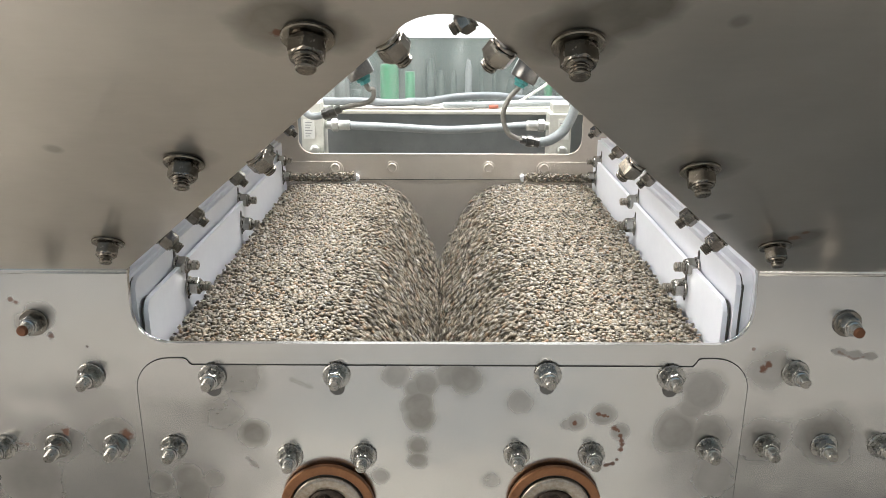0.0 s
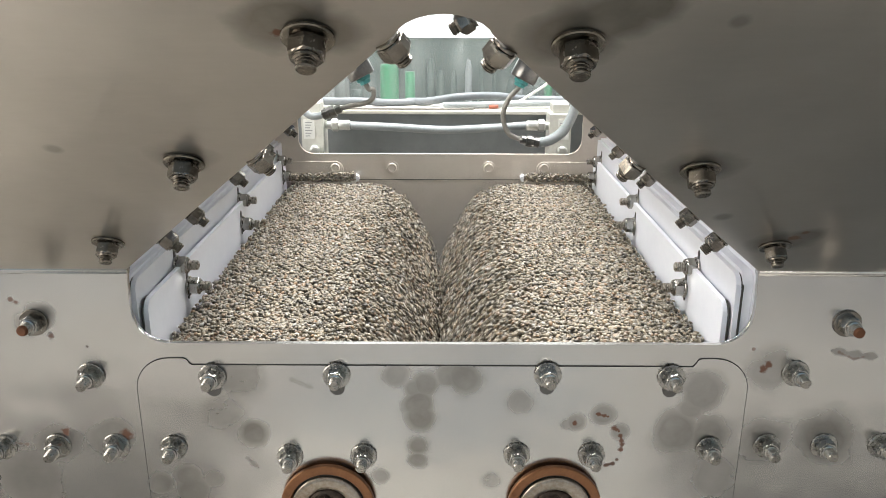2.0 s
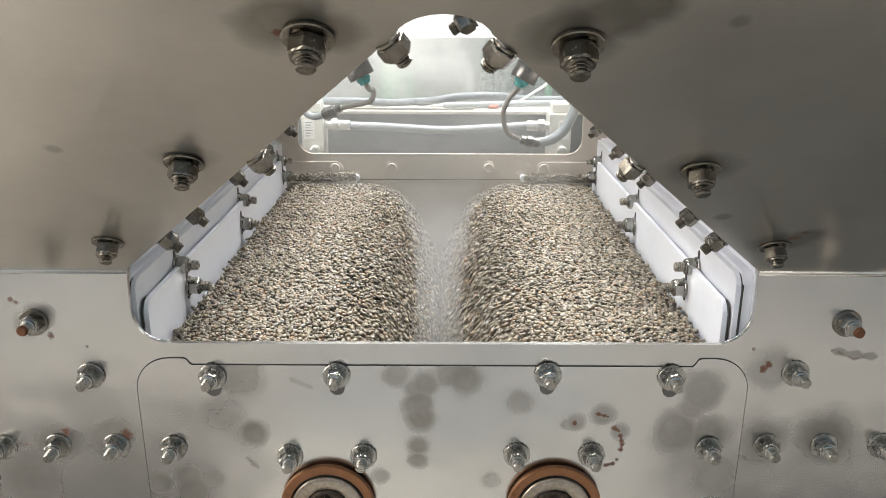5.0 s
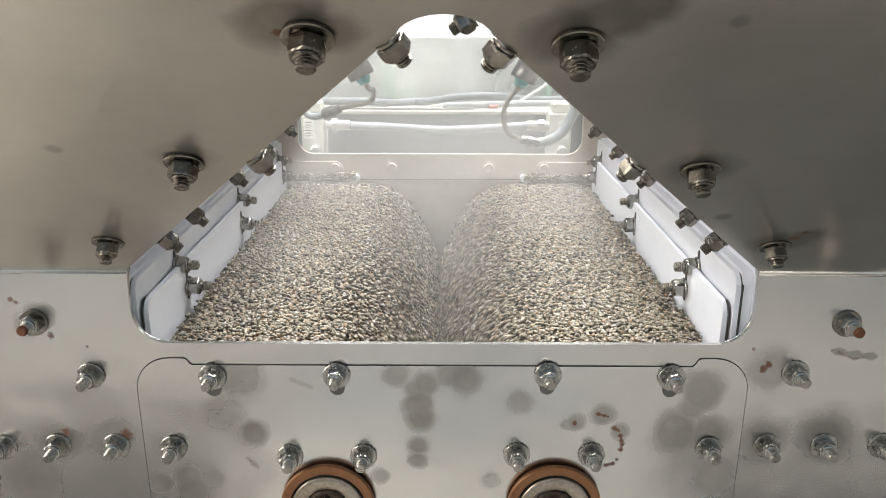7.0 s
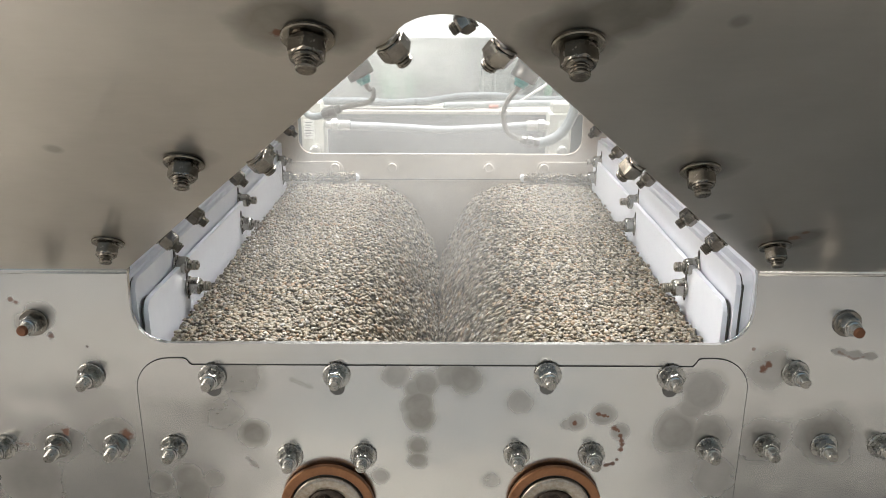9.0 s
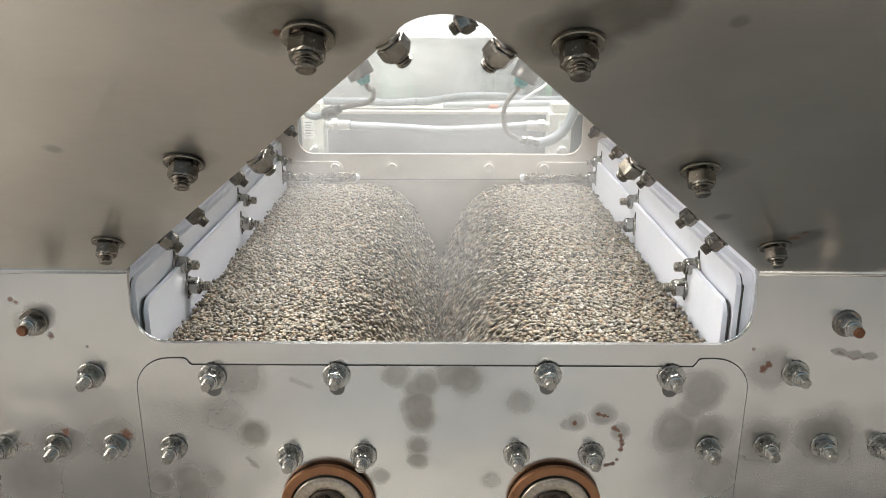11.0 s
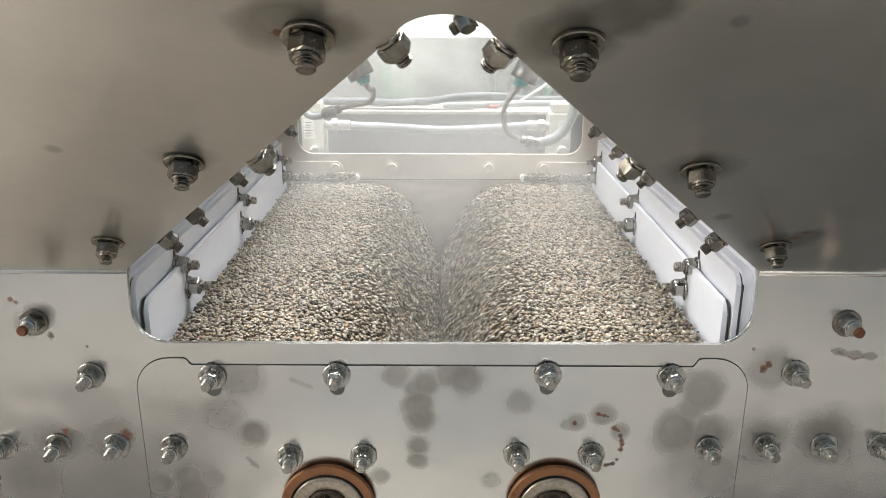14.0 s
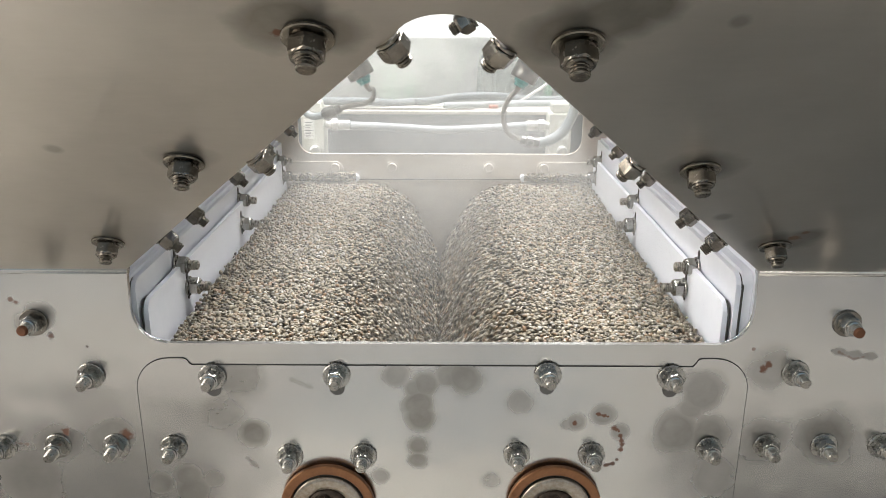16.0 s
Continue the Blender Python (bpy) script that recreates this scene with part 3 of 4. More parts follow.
def back_wall():
    b = empty("trough_end_wall", "stainless trough end wall with a wide rounded cut-out", "trough wall")
    y = 1.28
    out = [(-0.285, -0.06), (-0.2335, -0.06), (-0.2335, -0.232)] + arc(-0.2335 + 0.021, -0.231, 0.021, 180, 270) + arc(0.2235 - 0.021, -0.231, 0.021, 270, 360) + [(0.2235, -0.06), (0.285, -0.06), (0.285, -0.62), (-0.285, -0.62)]
    part("end_sheet", prism(out, y, y + 0.006, xz, 0.0008), M_BACK, b)
    for s, x0, x1 in ((-1, -0.252, -0.1625), (1, 0.242, 0.1515)):
        c = x1 + s * 0.012
        o = [(x0, -0.264)] + arc(c, -0.276, 0.012, 90, 90 + s * 90, 6) + [(x1, -0.30), (x0, -0.30)]
        part("corner_plate", prism(o, y - 0.0035, y - 0.0002, xz, 0.0006), M_BACK, b, "small overlapping corner plate")
        # white slot end where pebbles lie in the ledge
        e = x1 - s * 0.021
        part("ledge", box(min(x0, e), max(x0, e), y - 0.013, y - 0.0002, -0.2985, -0.2955, 0.0005), M_BACK, b, "narrow ledge with stray pebbles")
        lip = arc(e, -0.290, 0.0058, 90 if s < 0 else 270, -90 if s < 0 else 90, 7)
        part("ledge_end", prism(lip, y - 0.012, y - 0.0002, xz, 0.0006), M_WHITE, b, "white rounded ledge end")
    part("joint", box(-0.235, 0.225, y - 0.0008, y + 0.001, -0.2945, -0.2935), M_SEAM, b, "fine horizontal joint")
    for i, x in enumerate((-0.1752, -0.0832, 0.074, 0.1632)):
        off = 0.0036 if i in (0, 3) else 0.0
        p = axis_pose((x, y - off, -0.2742), (0, -1, 0))
        part("screw", turned([(0.0108, 0), (0.0108, 0.001), (0.0102, 0.0014), (0.0078, 0.0014), (0.0072, 0.0036), (0.0064, 0.0042), (0.004, 0.0036)], p, 24), M_BACK, b, "domed screw head", False)
    return b


def ledge_pebbles():
    rnd = random.Random(21)
    for s, x0, x1 in ((-1, -0.246, -0.1445), (1, 0.236, 0.1335)):
        me = pebble_row(rnd, 1.0, 0, 1, 420)
        co = np.array([v.co[:] for v in me.vertices]).reshape(-1, 12, 3)
        for p in co:
            c = p.mean(axis=0)
            u = rnd.random()
            h = 0.010 + 0.003 * u
            p += np.array([x0 + (x1 - x0) * u, 1.2685 + rnd.uniform(-0.004, 0.007), -0.2935 + rnd.random() ** 1.5 * h]) - c
        me.vertices.foreach_set("co", co.ravel())
        me.update()
        tagged(new("ledge_pebbles", me), "stray pebbles heaped on the end wall's ledge", "pebbles", "", "stuff")


# ---------------------------------------------------------------- pebbles that turn over in two rolls
def pebble_row(rnd, width, y0, y1, count):
    """One slice of the mass: loose flat pebbles along the trough."""
    ico = bmesh.new()
    bmesh.ops.create_icosphere(ico, subdivisions=1, radius=1.0)
    base = np.array([v.co[:] for v in ico.verts])
    faces = [[v.index for v in f.verts] for f in ico.faces]
    ico.free()
    verts, polys = [], []
    for k in range(count):
        size = 0.0016 + 0.0012 * rnd.random() ** 1.6
        sx, sy, sz = size * rnd.uniform(1.1, 1.5), size * rnd.uniform(0.8, 1.05), size * rnd.uniform(0.58, 0.8)
        e = Euler((rnd.gauss(0, 0.38), rnd.gauss(0, 0.38), rnd.uniform(0, 6.28))).to_matrix()
        lump = base * np.array([sx, sy, sz]) * np.array([[rnd.uniform(0.88, 1.14)] for _ in base])
        c = np.array([rnd.uniform(-width, width), rnd.uniform(y0, y1), rnd.uniform(-0.0075, 0.0030)])
        pts = lump @ np.array(e).T + c
        o = len(verts)
        verts += [tuple(p) for p in pts]
        polys += [[i + o for i in f] for f in faces]
    me = bpy.data.meshes.new("pebble_slice")
    me.from_pydata(verts, [], polys)
    me.materials.append(M_PEBBLE)
    for f in me.polygons:
        f.use_smooth = True
    return me


# cross-section of a roll, from the wall over the crest and down into the cleft, then back underneath (x from the cleft, z)
LOOP = [(-0.2400, -0.338), (-0.2393, -0.3062), (-0.2270, -0.3007), (-0.16, -0.3000), (-0.105, -0.3025), (-0.080, -0.3085), (-0.058, -0.322), (-0.040, -0.345), (-0.025, -0.374),
        (-0.011, -0.405), (-0.0025, -0.440), (-0.008, -0.485), (-0.045, -0.525), (-0.12, -0.54), (-0.20, -0.52), (-0.2380, -0.46), (-0.2400, -0.39)]
CLEFT_X = -0.0055


def smooth_loop(pts, steps=24):
    p = np.array(pts)
    n, out = len(p), []
    for i in range(n):
        a, b, c, d = p[i - 1], p[i], p[(i + 1) % n], p[(i + 2) % n]
        for k in range(steps):
            t = k / steps
            out.append(0.5 * (2 * b + (c - a) * t + (2 * a - 5 * b + 4 * c - d) * t * t + (3 * b - a - 3 * c + d) * t ** 3))
    return np.array(out)


CURVE = smooth_loop(LOOP)


def timed_loop():
    """Time at each point of the loop: slow over the crest, quick down the cleft and underneath."""
    nxt = np.roll(CURVE, -1, axis=0)
    seg = np.linalg.norm(nxt - CURVE, axis=1)
    x, z = CURVE[:, 0], CURVE[:, 1]
    hidden = (z < -0.44) | ((x < -0.2) & (z < -0.31))
    fall = np.clip((x + 0.115) / 0.075, 0, 1)
    speed = np.where(hidden, 0.6, 0.055 + 0.33 * fall ** 1.5)
    speed = np.convolve(np.concatenate([speed[-12:], speed, speed[:12]]), np.ones(25) / 25, "same")[12:-12]
    return np.concatenate([[0], np.cumsum(seg / speed)])


TIMES = timed_loop()
PERIOD = float(TIMES[-1])


# the mass lies a little lower at the front end of the trough
LEAN = Matrix.Translation((0, 1.272, -0.3008)) @ pose(0, 0, 0, 0.25) @ Matrix.Translation((0, -1.272, 0.300))


def run_time(t, side):
    """How far the turning has gone: one roll keeps its pace, the other slows to half of it."""
    if side > 0:
        return t
    pace = ((0.0, 1.08), (1.15, 1.08), (1.75, 0.62), (3.5, 0.58), (6.0, 0.50), (16.0, 0.50))
    ts = np.arange(0, t + 1e-6, 0.02)
    return float(np.sum(np.interp(ts + 0.01, *zip(*pace))) * 0.02)


def slice_pose(t, side):
    u = np.interp(t % PERIOD, TIMES, np.arange(len(TIMES)))
    i, k = int(u) % len(CURVE), u - int(u)
    a, b = CURVE[i], CURVE[(i + 1) % len(CURVE)]
    x, z = a + (b - a) * k
    d = CURVE[(i + 3) % len(CURVE)] - CURVE[i - 3]
    turn = -math.degrees(math.atan2(d[1], d[0]))
    if side > 0:
        return LEAN @ pose(CLEFT_X - x, 0, z, 0, -turn, 0)
    return LEAN @ pose(CLEFT_X + x, 0, z, 0, turn, 0)


SLICES = []
SLICE_COUNT = 112


def pebbles():
    rnd = random.Random(11)
    meshes = [pebble_row(rnd, 0.0085, 0.637, 1.276, 560) for _ in range(32)]
    for side in (-1, 1):
        for k in range(SLICE_COUNT):
            ob = new("pebble_slice", meshes[(k * 7 + (k // 32) * 5 + (side > 0) * 11) % 32])
            tagged(ob, "slice of tumbling tan and grey pebbles filling the trough", "pebbles", "turning pebble mass", "stuff")
            phase = PERIOD * k / SLICE_COUNT + (0.03 if side > 0 else 0)
            SLICES.append((ob, side, phase))
        # settled core under the moving layer
        core = [(CLEFT_X - side * p[0], p[1]) for p in CURVE[::8] * np.array([0.985, 1.0]) + np.array([-0.0035, 0.0])]
        cx = sum(p[0] for p in core) / len(core)
        cz = sum(p[1] for p in core) / len(core)
        core = [(cx + (a - cx) * 0.95, cz + (b - cz) * 0.955) for a, b in core]
        core_ob = part("pebble_core", prism(core, 0.638, 1.277, xz), M_BED)
        core_ob.matrix_basis = LEAN
        tagged(core_ob, "packed pebbles under the moving surface", "pebbles", "", "stuff")


def motions():
    step = 0.1
    gone = {side: [run_time(i * step, side) for i in range(161)] for side in (-1, 1)}
    for ob, side, phase in SLICES:
        walk(ob, [(i * step, slice_pose(phase + gone[side][i], side)) for i in range(161)])
    for ob, rows in VEILS:
        walk(ob, rows)


VEILS = []


# ---------------------------------------------------------------- machine body behind the front
def body_panels():
    b = empty("machine_body", "plain unseen body panels closing the sides, widened on the right to block light", "machine body")
    # right side added out to x = 1.5 as a light blocker
    for s, xo, xi in ((-1, -0.72, -0.285), (1, 1.5, 0.285)):
        part("side_panel", box(min(xo, xo - s * 0.006), max(xo, xo - s * 0.006), FY + 0.006, 1.40, -0.95, -0.26, 0.001), M_BACK, b)
        part("top_ledge", box(min(xo - s * 0.007, xi), max(xo - s * 0.007, xi), FY + 0.03, 1.40, -0.2645, -0.26, 0.001), M_BACK, b)
        for y in (0.70, 1.34):
            part("foot_post", box(xo - s * 0.04 - 0.03, xo - s * 0.04 + 0.03, y - 0.03, y + 0.03, -1.45, -0.95, 0.003), M_DARKPANEL, b)
    part("underside", box(-0.712, 1.492, FY + 0.006, 1.40, -0.95, -0.944), M_BACK, b)


# ---------------------------------------------------------------- behind the trough
def hose_line():
    h = empty("pressure_hose", "pale grey pressure hose with nickel end fittings", "hose", "", "", (-0.006, 1.49, -0.244))
    o = Vector((-0.006, 1.49, -0.244))
    pts = [Vector(p) - o for p in ((-0.178, 1.49, -0.2395), (-0.10, 1.49, -0.2425), (0.0, 1.49, -0.2475), (0.09, 1.49, -0.2435), (0.158, 1.49, -0.2385))]
    part("sleeve", tube(pts, 0.0074, 14), M_HOSE, h, "", True)
    for x, s in ((-0.178, -1), (0.158, 1)):
        a = Vector((x, 1.49, -0.2392)) - o
        m = axis_pose(a, (s, 0, 0))
        part("ferrule", turned([(0.0085, -0.004), (0.0098, -0.002), (0.0098, 0.016), (0.0088, 0.018)], m, 20), M_FITTING, h, "pale crimped ferrule", True)
        bm = nut_bm(0.021, 0.013)
        bmesh.ops.transform(bm, matrix=m @ pose(0, 0, 0.018), verts=bm.verts)
        part("union_nut", bm, M_FITTING, h)
        part("spigot", turned([(0.0068, 0.03), (0.0075, 0.031), (0.0075, 0.041), (0.006, 0.042)], m, 16), M_FITTING, h, "", True)


def valve_block(x0, x1, label_side):
    v = empty("valve_block", "ivory valve block with a printed label, beside the hose", "valve", "valve blocks behind the trough", "", ((x0 + x1) / 2, 1.51, -0.33))
    o = Vector(((x0 + x1) / 2, 1.51, -0.33))

    def b(xa, xb, ya, yb, za, zb, bev=0.001):
        return box(xa - o.x, xb - o.x, ya - o.y, yb - o.y, za - o.z, zb - o.z, bev)
    part("body", b(x0, x1, 1.475, 1.53, -0.335, -0.215, 0.002), M_BLOCK, v)
    part("cap", b(x0 + 0.006, x1 - 0.005, 1.48, 1.525, -0.2155, -0.196, 0.003), M_BLOCK, v)
    part("port", turned([(0.009, 0), (0.010, 0.002), (0.010, 0.010), (0.008, 0.013), (0.004, 0.013)], axis_pose(Vector(((x0 + x1) / 2 + 0.004, 1.475, -0.283)) - o, (0, -1, 0)), 20), M_FITTING, v, "round port plug", True)
    lx = x0 + 0.004 if label_side < 0 else x1 - 0.024
    lab = part("label_plate", b(lx, lx + 0.020, 1.4735, 1.4749, -0.262, -0.226, 0), M_PAPER, v, "small white printed label")
    for k in range(6):
        zz = -0.231 - k * 0.005
        part("print_bar", b(lx + 0.003, lx + 0.016 - 0.002 * (k % 3), 1.4727, 1.4733, zz - 0.0016, zz, 0), M_PRINT, lab, "grey line of print")


def sensor(side):
    s = side
    o = Vector((-0.137 if s < 0 else 0.133, 1.34, -0.129 if s < 0 else -0.133))
    e = empty("sensor", "cylindrical steel sensor with teal collar and a bent sleeve cable", "sensor", "sensors over the trough end", "", o)
    axis = Vector((-0.45 * s, -0.05, -0.89)).normalized()
    m = axis_pose((0, 0, 0), axis)
    part("barrel", turned([(0.014, -0.022), (0.0215, -0.0205), (0.022, -0.019), (0.022, 0.006), (0.0212, 0.0075), (0.014, 0.008)], m, 28), M_BARREL, e, "turned steel barrel", True)
    part("collar", turned([(0.012, 0.008), (0.0125, 0.0085), (0.0125, 0.0135), (0.0095, 0.0145), (0.0095, 0.019), (0.007, 0.020)], m, 8), M_TEAL, e, "teal plastic collar")
    a = axis * 0.018

    def at(x, z, y=1.34):
        return Vector((x, y, z)) - o
    if s < 0:
        path = [a, a + axis * 0.012, at(-0.117, -0.155), at(-0.116, -0.168), at(-0.128, -0.178), at(-0.155, -0.183), at(-0.176, -0.189)]
        fit, d = at(-0.176, -0.189), Vector((-0.9, 0, -0.35))
    else:
        path = [a, a + axis * 0.006, at(0.109, -0.170), at(0.0995, -0.194), at(0.1035, -0.218), at(0.114, -0.232), at(0.135, -0.239)]
        fit, d = at(0.135, -0.239), Vector((0.98, 0, -0.18))
    part("sleeve_cable", tube(path, 0.0042, 10, None, 3), M_CABLE, e, "grey textile-sleeved cable", True)
    fm = axis_pose(fit, d)
    part("coupling", turned([(0.006, -0.006), (0.0075, -0.004), (0.0075, 0.004), (0.0105, 0.0045), (0.0105, 0.016), (0.009, 0.017), (0.009, 0.026), (0.0065, 0.028)], fm, 12), M_BARREL, e, "knurled steel coupling")
    if s > 0:
        part("outlet_hose", tube([fit + d * 0.026, fit + Vector((0.045, 0.003, -0.001)), fit + Vector((0.066, 0.006, 0.013)), fit + Vector((0.080, 0.01, 0.036)), fit + Vector((0.088, 0.012, 0.062))], 0.0085, 14), M_HOSE, e, "thick pale outlet hose", True)
    else:
        part("outlet_hose", tube([fit + d * 0.024, fit + Vector((-0.045, 0.003, -0.012)), fit + Vector((-0.062, 0.006, 0.004)), fit + Vector((-0.07, 0.01, 0.04))], 0.006, 12), M_HOSE, e, "pale outlet hose", True)
    # arm that carries the sensor from the end wall's upright
    bm = box(min(0, s * 0.135), max(0, s * 0.135), -0.006, 0.006, 0.017, 0.022, 0.001)
    part("mounting_arm", bm, M_ZINC, e)


def beam_and_hoses():
    b = empty("support_beam", "pale painted support beam behind the trough", "beam")
    part("flange", box(-0.60, 0.60, 1.535, 1.66, -0.2255, -0.2185, 0.0015), M_BEAM, b)
    part("web", box(-0.60, 0.60, 1.575, 1.583, -0.62, -0.2257), M_DARKPANEL, b, "slate grey sheet under the flange")
    for x in (-0.56, 0.56):
        part("post", box(x - 0.03, x + 0.03, 1.584, 1.644, -1.45, -0.2257, 0.002), M_DARKPANEL, b)
    runs = ((((-0.40, 1.60, -0.205), (-0.24, 1.59, -0.208), (-0.16, 1.585, -0.2075), (-0.105, 1.60, -0.212), (-0.02, 1.63, -0.213)), 0.0075, M_GREYHOSE, "grey hose lying on the beam"),
            (((-0.07, 1.63, -0.2135), (-0.03, 1.60, -0.209), (0.03, 1.59, -0.199), (0.10, 1.60, -0.198), (0.17, 1.62, -0.207), (0.30, 1.64, -0.210)), 0.0078, M_GREYHOSE, "grey hose arched over the beam"),
            (((0.00, 1.575, -0.2135), (0.08, 1.57, -0.2115), (0.16, 1.57, -0.2085), (0.26, 1.58, -0.209), (0.4, 1.6, -0.21)), 0.0065, M_HOSE, "pale hose lying on the beam"),
            (((0.13, 1.60, -0.216), (0.155, 1.595, -0.205), (0.185, 1.59, -0.185), (0.215, 1.59, -0.165), (0.26, 1.59, -0.14)), 0.0028, M_PAPER, "thin white cable rising from the beam"),
            (((-0.25, 1.55, -0.2165), (-0.12, 1.545, -0.216), (0.0, 1.547, -0.2165), (0.06, 1.55, -0.216)), 0.002, M_CABLE, "thin grey cable lying on the beam"))
    for pts, r, mat, label in runs:
        tagged(part("hose" if r > 0.004 else "cable", tube(pts, r, 12), mat, None, "", True), label, "hose" if r > 0.004 else "cable")
    tagged(part("red_plug", turned([(0.003, 0), (0.0038, 0.001), (0.0038, 0.016), (0.003, 0.018)], axis_pose((0.088, 1.556, -0.2138), (1, 0.1, 0.04)), 14), M_RED, None, "", True), "small red plug lying on the beam", "plug")


def streaky_haze():
    """Clear sheet with pale haze and upright streaks put into its alpha."""
    m = bpy.data.materials.new("streaky_haze")
    m.use_nodes = True
    nt = m.node_tree
    p = nt.nodes["Principled BSDF"]
    streak = grain(nt, place(nt, (1, 1, 0.06)), 45.0, 4)
    film = grain(nt, place(nt), 4.0, 3)
    a = maths(nt, "ADD", maths(nt, "MULTIPLY", streak, 0.34), maths(nt, "MULTIPLY", film, 0.42))
    nt.links.new(maths(nt, "SUBTRACT", a, 0.22, True), p.inputs["Alpha"])
    p.inputs["Base Color"].default_value = (0.62, 0.68, 0.67, 1)
    p.inputs["Roughness"].default_value = 0.4
    return m


def haze_screen():
    # added sheet that hazes everything behind the beam
    g = empty("haze_screen", "clear streaky screen added behind the support beam to haze the view", "guard screen", "", "", (0, 1.72, -0.218))
    part("sheet", prism([(-0.5, -0.2), (0.5, -0.2), (0.5, 0.1235), (-0.5, 0.1235)], 0.0, 0.0001, xz), streaky_haze(), g, "clear sheet clouded by a pale streaky haze")
    part("top_rail", box(-0.5, 0.5, -0.002, 0.005, 0.1237, 0.1249, 0.0003), M_HOSE, g)
    for x in (-0.505, 0.5):
        part("stile", box(x, x + 0.02, -0.004, 0.02, -1.232, 0.126, 0.001), M_BEAM, g)


def far_machines():
    # green press with two columns and a bottle-shaped accumulator
    p = empty("green_press", "bright green machine with columns standing at the far wall", "machine", "", "", (-0.3, 4.2, -1.45))

    def col(x, y, r, z0, z1, neck=None):
        prof = [(r * 0.9, z0), (r, z0 + 0.01), (r, z1 - 0.02), (r * 0.9, z1)] if not neck else [(r, z0), (r, z0 + 0.42), (r * 0.9, z0 + 0.47), (neck, z0 + 0.56), (neck, z1)]
        return turned(prof, Matrix.Translation((x, y, 1.45)), 20)
    part("column", col(0.02, 0, 0.048, -1.45, -0.36), M_GREEN, p, "", True)
    part("accumulator", col(0.125, 0.03, 0.062, -1.10, -0.40, 0.026), M_GREEN, p, "bottle-shaped green vessel", True)
    part("column", col(-0.16, 0.1, 0.03, -1.45, -0.5), M_DKGREEN, p, "", True)
    part("bed", box(-0.32, 0.32, -0.2, 0.25, 0, 0.42, 0.01), M_GREEN, p)
    # dark green rack of tall parts
    rnd = random.Random(5)
    r = empty("dark_rack", "dark green rack with upright tools at the far wall", "rack", "", "", (0.30, 4.6, -1.45))
    part("rack_panel", box(-0.86, 0.72, 0.22, 0.26, 0, 1.19, 0.004), M_DKGREEN, r)
    for k in range(13):
        x = -0.38 + k * 0.077 + rnd.uniform(-0.015, 0.015)
        h = rnd.uniform(0.9, 1.14)
        w = rnd.uniform(0.012, 0.030)
        part("upright", turned([(w * 0.8, 0.0), (w, 0.02), (w, h - 0.05), (w * 0.5, h)], Matrix.Translation((x, 0.1 + rnd.uniform(-0.05, 0.05), 0)), 10), rnd.choice((M_DKGREEN, M_DKGREEN, M_GREEN, M_DARKPANEL, M_DKGREEN)), r, "", True)
    part("shelf", box(-0.42, 0.62, -0.05, 0.22, 0.60, 0.63, 0.003), M_DARKPANEL, r)
    c = empty("grey_cabinet", "tall grey cabinet at the far wall", "cabinet", "", "", (-1.0, 4.8, -1.45))
    part("carcass", box(-0.45, 0.38, -0.2, 0.3, 0, 1.15, 0.006), M_HALL, c)
    for k in range(2):
        part("door", box(-0.43 + k * 0.4, -0.05 + k * 0.4, -0.22, -0.201, 0.05, 1.12, 0.004), M_HALL, c)


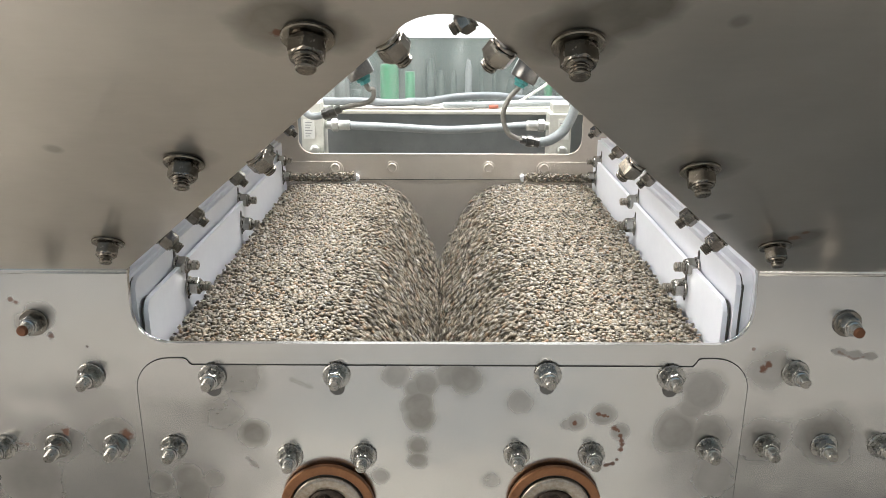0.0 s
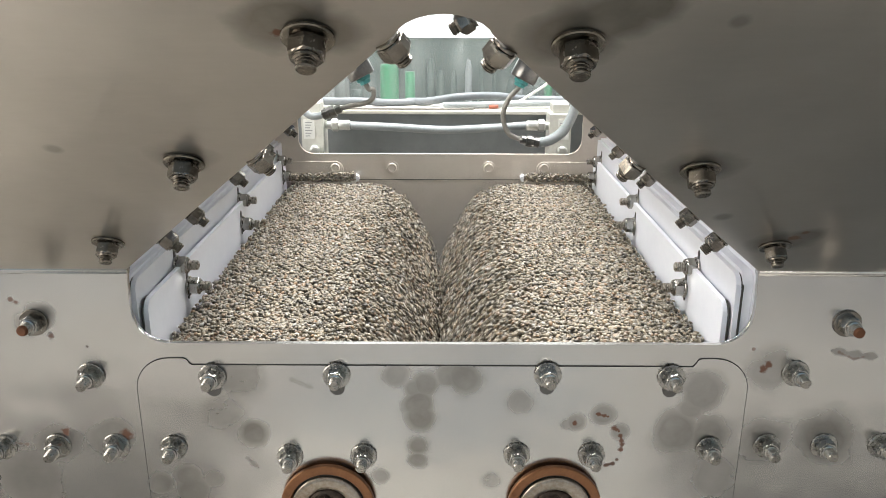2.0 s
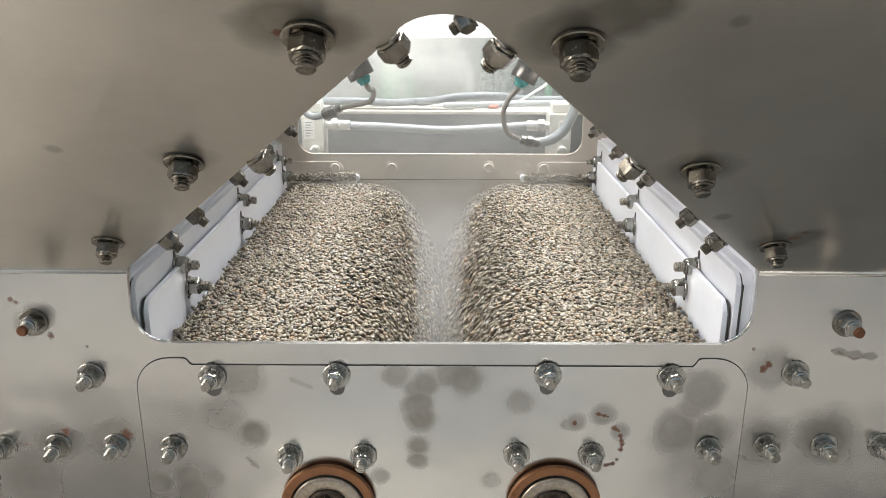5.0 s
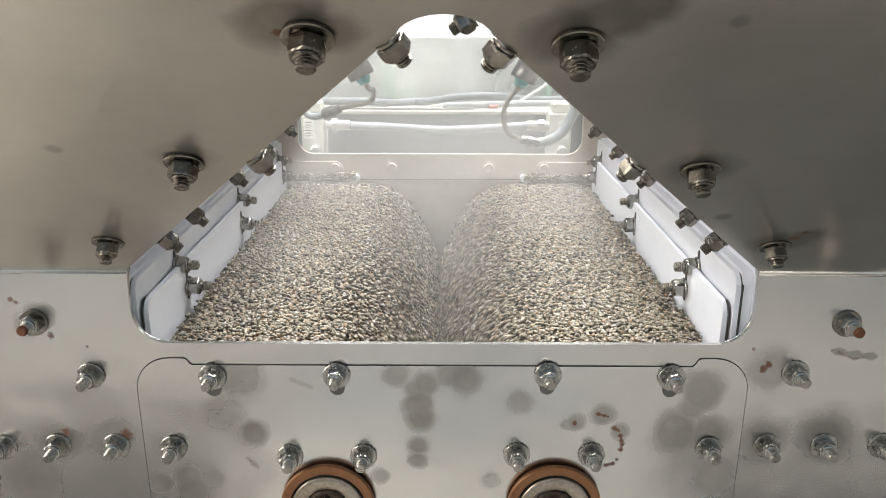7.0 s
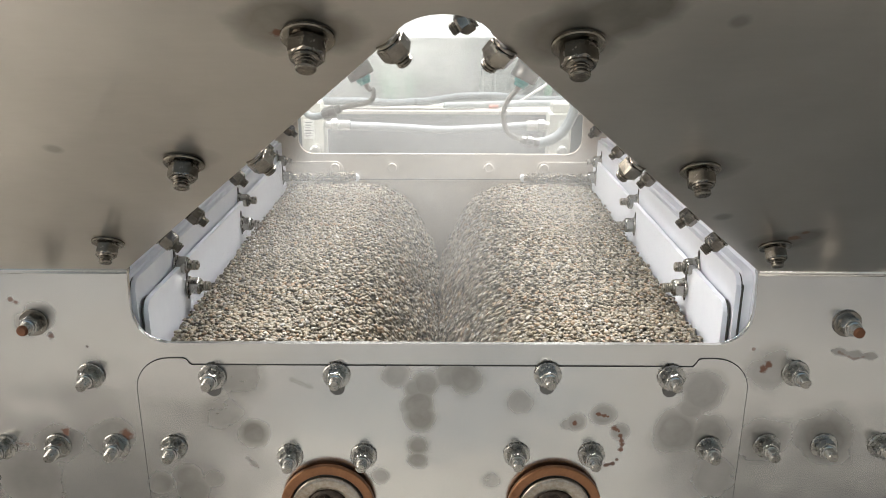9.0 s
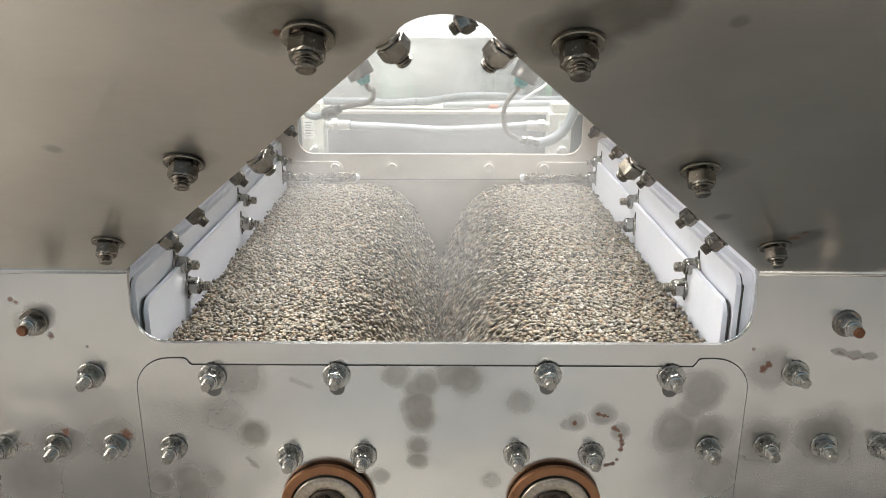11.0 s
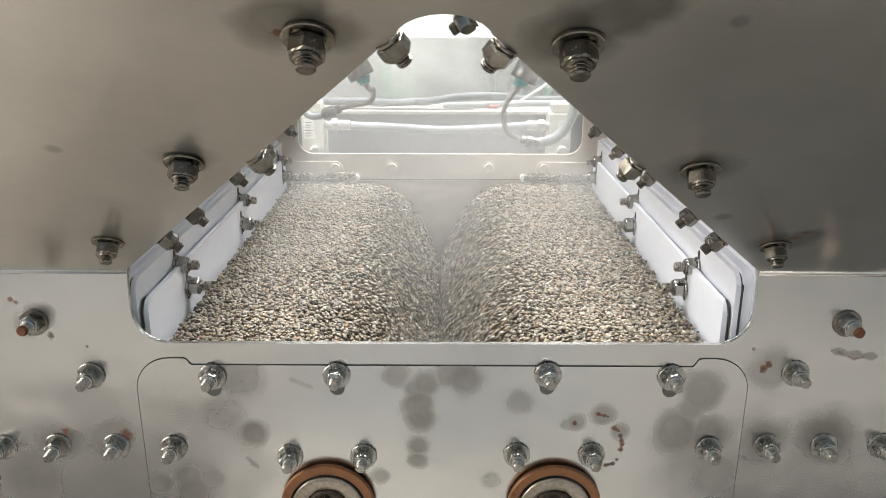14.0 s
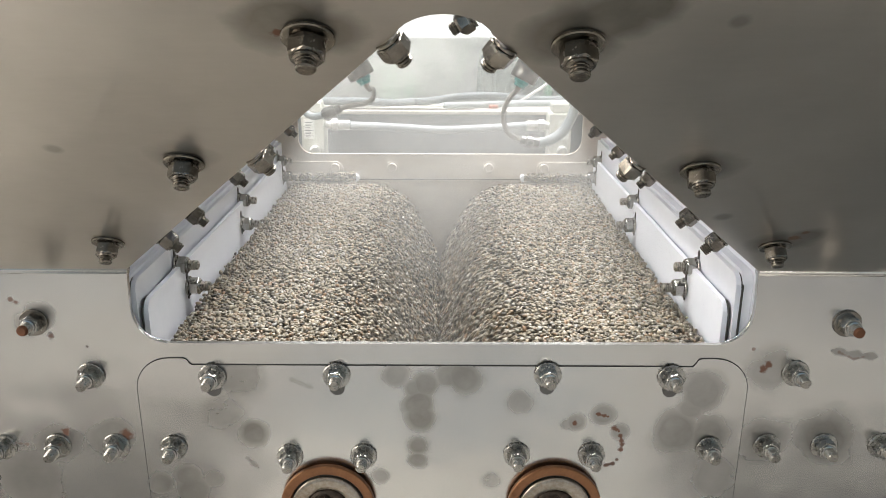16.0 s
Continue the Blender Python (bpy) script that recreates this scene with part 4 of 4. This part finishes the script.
# ---------------------------------------------------------------- steam in drifting veils
def steam(density, ends, flank, tone=0.58):
    """Thins out at both ends (rising from ends[0] to ends[1], falling from ends[2] to ends[3]) and towards its flanks."""
    m = bpy.data.materials.new("steam")
    m.use_nodes = True
    nt = m.node_tree
    nt.nodes.remove(nt.nodes["Principled BSDF"])
    tc, info = nt.nodes.new("ShaderNodeTexCoord"), nt.nodes.new("ShaderNodeObjectInfo")
    shift = nt.nodes.new("ShaderNodeVectorMath")
    shift.operation = "MULTIPLY_ADD"
    nt.links.new(info.outputs["Random"], shift.inputs[0])
    shift.inputs[1].default_value = (9, 7, 5)
    nt.links.new(tc.outputs["Object"], shift.inputs[2])
    soft = grain(nt, shift.outputs[0], 5.0, 3.0, 0.5)
    wisp = grain(nt, shift.outputs[0], 14.0, 4.0, 0.55)
    cloud = maths(nt, "ADD", maths(nt, "MULTIPLY", soft, 0.7), maths(nt, "MULTIPLY", wisp, 0.3))
    body = node(nt, "ShaderNodeMapRange")
    for k, val in (("From Min", 0.30), ("From Max", 0.68), ("To Min", 0.35), ("To Max", 1.0)):
        body.inputs[k].default_value = val
    nt.links.new(cloud, body.inputs["Value"])
    uv = nt.nodes.new("ShaderNodeUVMap")
    uv.uv_map = "extent"
    sep = nt.nodes.new("ShaderNodeSeparateXYZ")
    nt.links.new(uv.outputs[0], sep.inputs[0])

    def fall(c, a, b):
        q = node(nt, "ShaderNodeMapRange")
        q.interpolation_type = "SMOOTHSTEP"
        for k, val in (("From Min", a), ("From Max", b), ("To Min", 0.0), ("To Max", 1.0)):
            q.inputs[k].default_value = val
        nt.links.new(c, q.inputs["Value"])
        return q.outputs[0]
    off = maths(nt, "ABSOLUTE", maths(nt, "SUBTRACT", maths(nt, "MULTIPLY", sep.outputs[0], 2.0), 1.0))
    across = maths(nt, "ADD", maths(nt, "MULTIPLY", fall(off, 1.0, flank), 0.94), maths(nt, "MULTIPLY", fall(off, 0.5, 0.0), 0.06))
    along = maths(nt, "MULTIPLY", fall(sep.outputs[1], ends[0], ends[1]), fall(sep.outputs[1], ends[3], ends[2]))
    alpha = maths(nt, "MULTIPLY", maths(nt, "MULTIPLY", across, along), maths(nt, "MULTIPLY", body.outputs[0], density))
    dif, tra, clear = (nt.nodes.new("ShaderNodeBsdf" + k) for k in ("Diffuse", "Translucent", "Transparent"))
    dif.inputs[0].default_value = tra.inputs[0].default_value = (tone, tone * 0.993, tone * 0.965, 1)
    both, out = nt.nodes.new("ShaderNodeMixShader"), nt.nodes.new("ShaderNodeMixShader")
    both.inputs[0].default_value = 0.55
    nt.links.new(dif.outputs[0], both.inputs[1])
    nt.links.new(tra.outputs[0], both.inputs[2])
    nt.links.new(alpha, out.inputs[0])
    nt.links.new(clear.outputs[0], out.inputs[1])
    nt.links.new(both.outputs[0], out.inputs[2])
    nt.links.new(out.outputs[0], nt.nodes["Material Output"].inputs[0])
    return m


def veil(w, rise, density, seed):
    """A billowing sheet of steam that follows the line rise of (y, z), curved in both directions."""
    me = bpy.data.meshes.new("steam_veil")
    nx, nz = 28, 30
    line = np.array(rise, float)
    run = np.concatenate([[0], np.cumsum(np.linalg.norm(np.diff(line, axis=0), axis=1))])
    verts, uvs = [], []
    for j in range(nz + 1):
        y0, z0 = (float(np.interp(j / nz * run[-1], run, line[:, k])) for k in (0, 1))
        for i in range(nx + 1):
            u, v = i / nx, j / nz
            x = (u - 0.5) * w
            lift = 0.012 * noise.noise((x * 6 + seed, v * 5, seed * 1.7)) + 0.005 * noise.noise((x * 17, v * 14 + seed, 3.1))
            verts.append((x, y0 + lift, z0 + lift))
            uvs.append((u, v))
    faces = [(j * (nx + 1) + i, j * (nx + 1) + i + 1, (j + 1) * (nx + 1) + i + 1, (j + 1) * (nx + 1) + i) for j in range(nz) for i in range(nx)]
    me.from_pydata(verts, [], faces)
    lay = me.uv_layers.new(name="extent")
    for poly in me.polygons:
        poly.use_smooth = True
        for li in poly.loop_indices:
            lay.data[li].uv = uvs[me.loops[li].vertex_index]
    me.materials.append(steam(*density))
    ob = new("steam_veil", me)
    return tagged(ob, "thin white veil of steam drifting over the pebbles", "steam", "steam", "stuff")


def drift(at, start, t_in, t_full, sway, speed, seed):
    """Rows: waits at start, comes in between t_in and t_full, then sways about its place."""
    rows = []
    for i in range(33):
        t = i * 0.5
        k = min(max((t - t_in) / (t_full - t_in), 0), 1)
        k = k * k * (3 - 2 * k)
        p = Vector(start).lerp(Vector(at), k)
        a = t * speed + seed
        p += Vector((math.sin(a) * sway, 0.008 * math.sin(a * 0.7), math.sin(a * 1.3 + 1) * sway * 0.6)) * k
        rows.append((t, pose(*p, 1.5 * math.sin(a * 0.8), 2 * math.sin(a * 0.6 + 2), 2 * math.sin(a * 0.5))))
    return rows


def steam_veils():
    # plume that rises behind the end wall, then haze that rises out of the pebbles and lies over the trough up to the window
    upright = [(0.10, -0.26), (0.02, -0.10), (0.0, 0.05), (0.03, 0.26)]
    sheer = [(0.02, -0.28), (0.005, -0.10), (0.01, 0.05), (0.0, 0.28)]
    lying = [(-0.56, -0.085), (-0.30, -0.055), (-0.08, -0.030), (0.0, -0.005), (0.02, 0.05), (0.03, 0.24)]
    # plume's colour is set whiter to look backlit, the haze's greyer to look dimmer
    plan = ((0.56, sheer, (0.97, (0.0, 0.45, 0.85, 1.0), 0.35, 0.95), (-0.07, 1.682, -0.08), (-0.09, 1.682, -0.66), 1.4, 3.5, 0.020, 1.1),
            (0.66, upright, (0.42, (0.0, 0.4, 0.8, 1.0), 0.3), (0.00, 1.345, -0.10), (0.02, 1.345, -0.62), 2.4, 5.2, 0.015, 0.8),
            (0.49, lying, (0.28, (-0.10, 0.58, 0.72, 1.0), 0.7), (-0.003, 1.235, -0.205), (0.00, 1.235, -0.46), 3.7, 6.0, 0.006, 0.7),
            (0.48, lying, (0.25, (-0.10, 0.55, 0.72, 1.0), 0.7), (-0.003, 1.21, -0.180), (0.00, 1.21, -0.46), 4.0, 6.3, 0.006, 0.9),
            (0.17, lying, (0.14, (-0.25, 0.2, 0.5, 0.72), 0.0), (-0.006, 1.235, -0.245), (-0.006, 1.235, -0.50), 3.5, 5.8, 0.006, 0.8))
    for k, (w, rise, density, at, start, a, b, sway, speed) in enumerate(plan):
        ob = veil(w, rise, density, 3.3 * k + 1)
        VEILS.append((ob, drift(at, start, a, b, sway, speed, k * 1.9)))


hall()
housing()
cover()
shaft(-0.1030)
shaft(0.1012)
body_panels()
side_wall(-1)
side_wall(1)
back_wall()
hose_line()
valve_block(-0.262, -0.222, -1)
valve_block(0.196, 0.236, 1)
sensor(-1)
sensor(1)
beam_and_hoses()
haze_screen()
far_machines()
ledge_pebbles()
pebbles()
steam_veils()
motions()
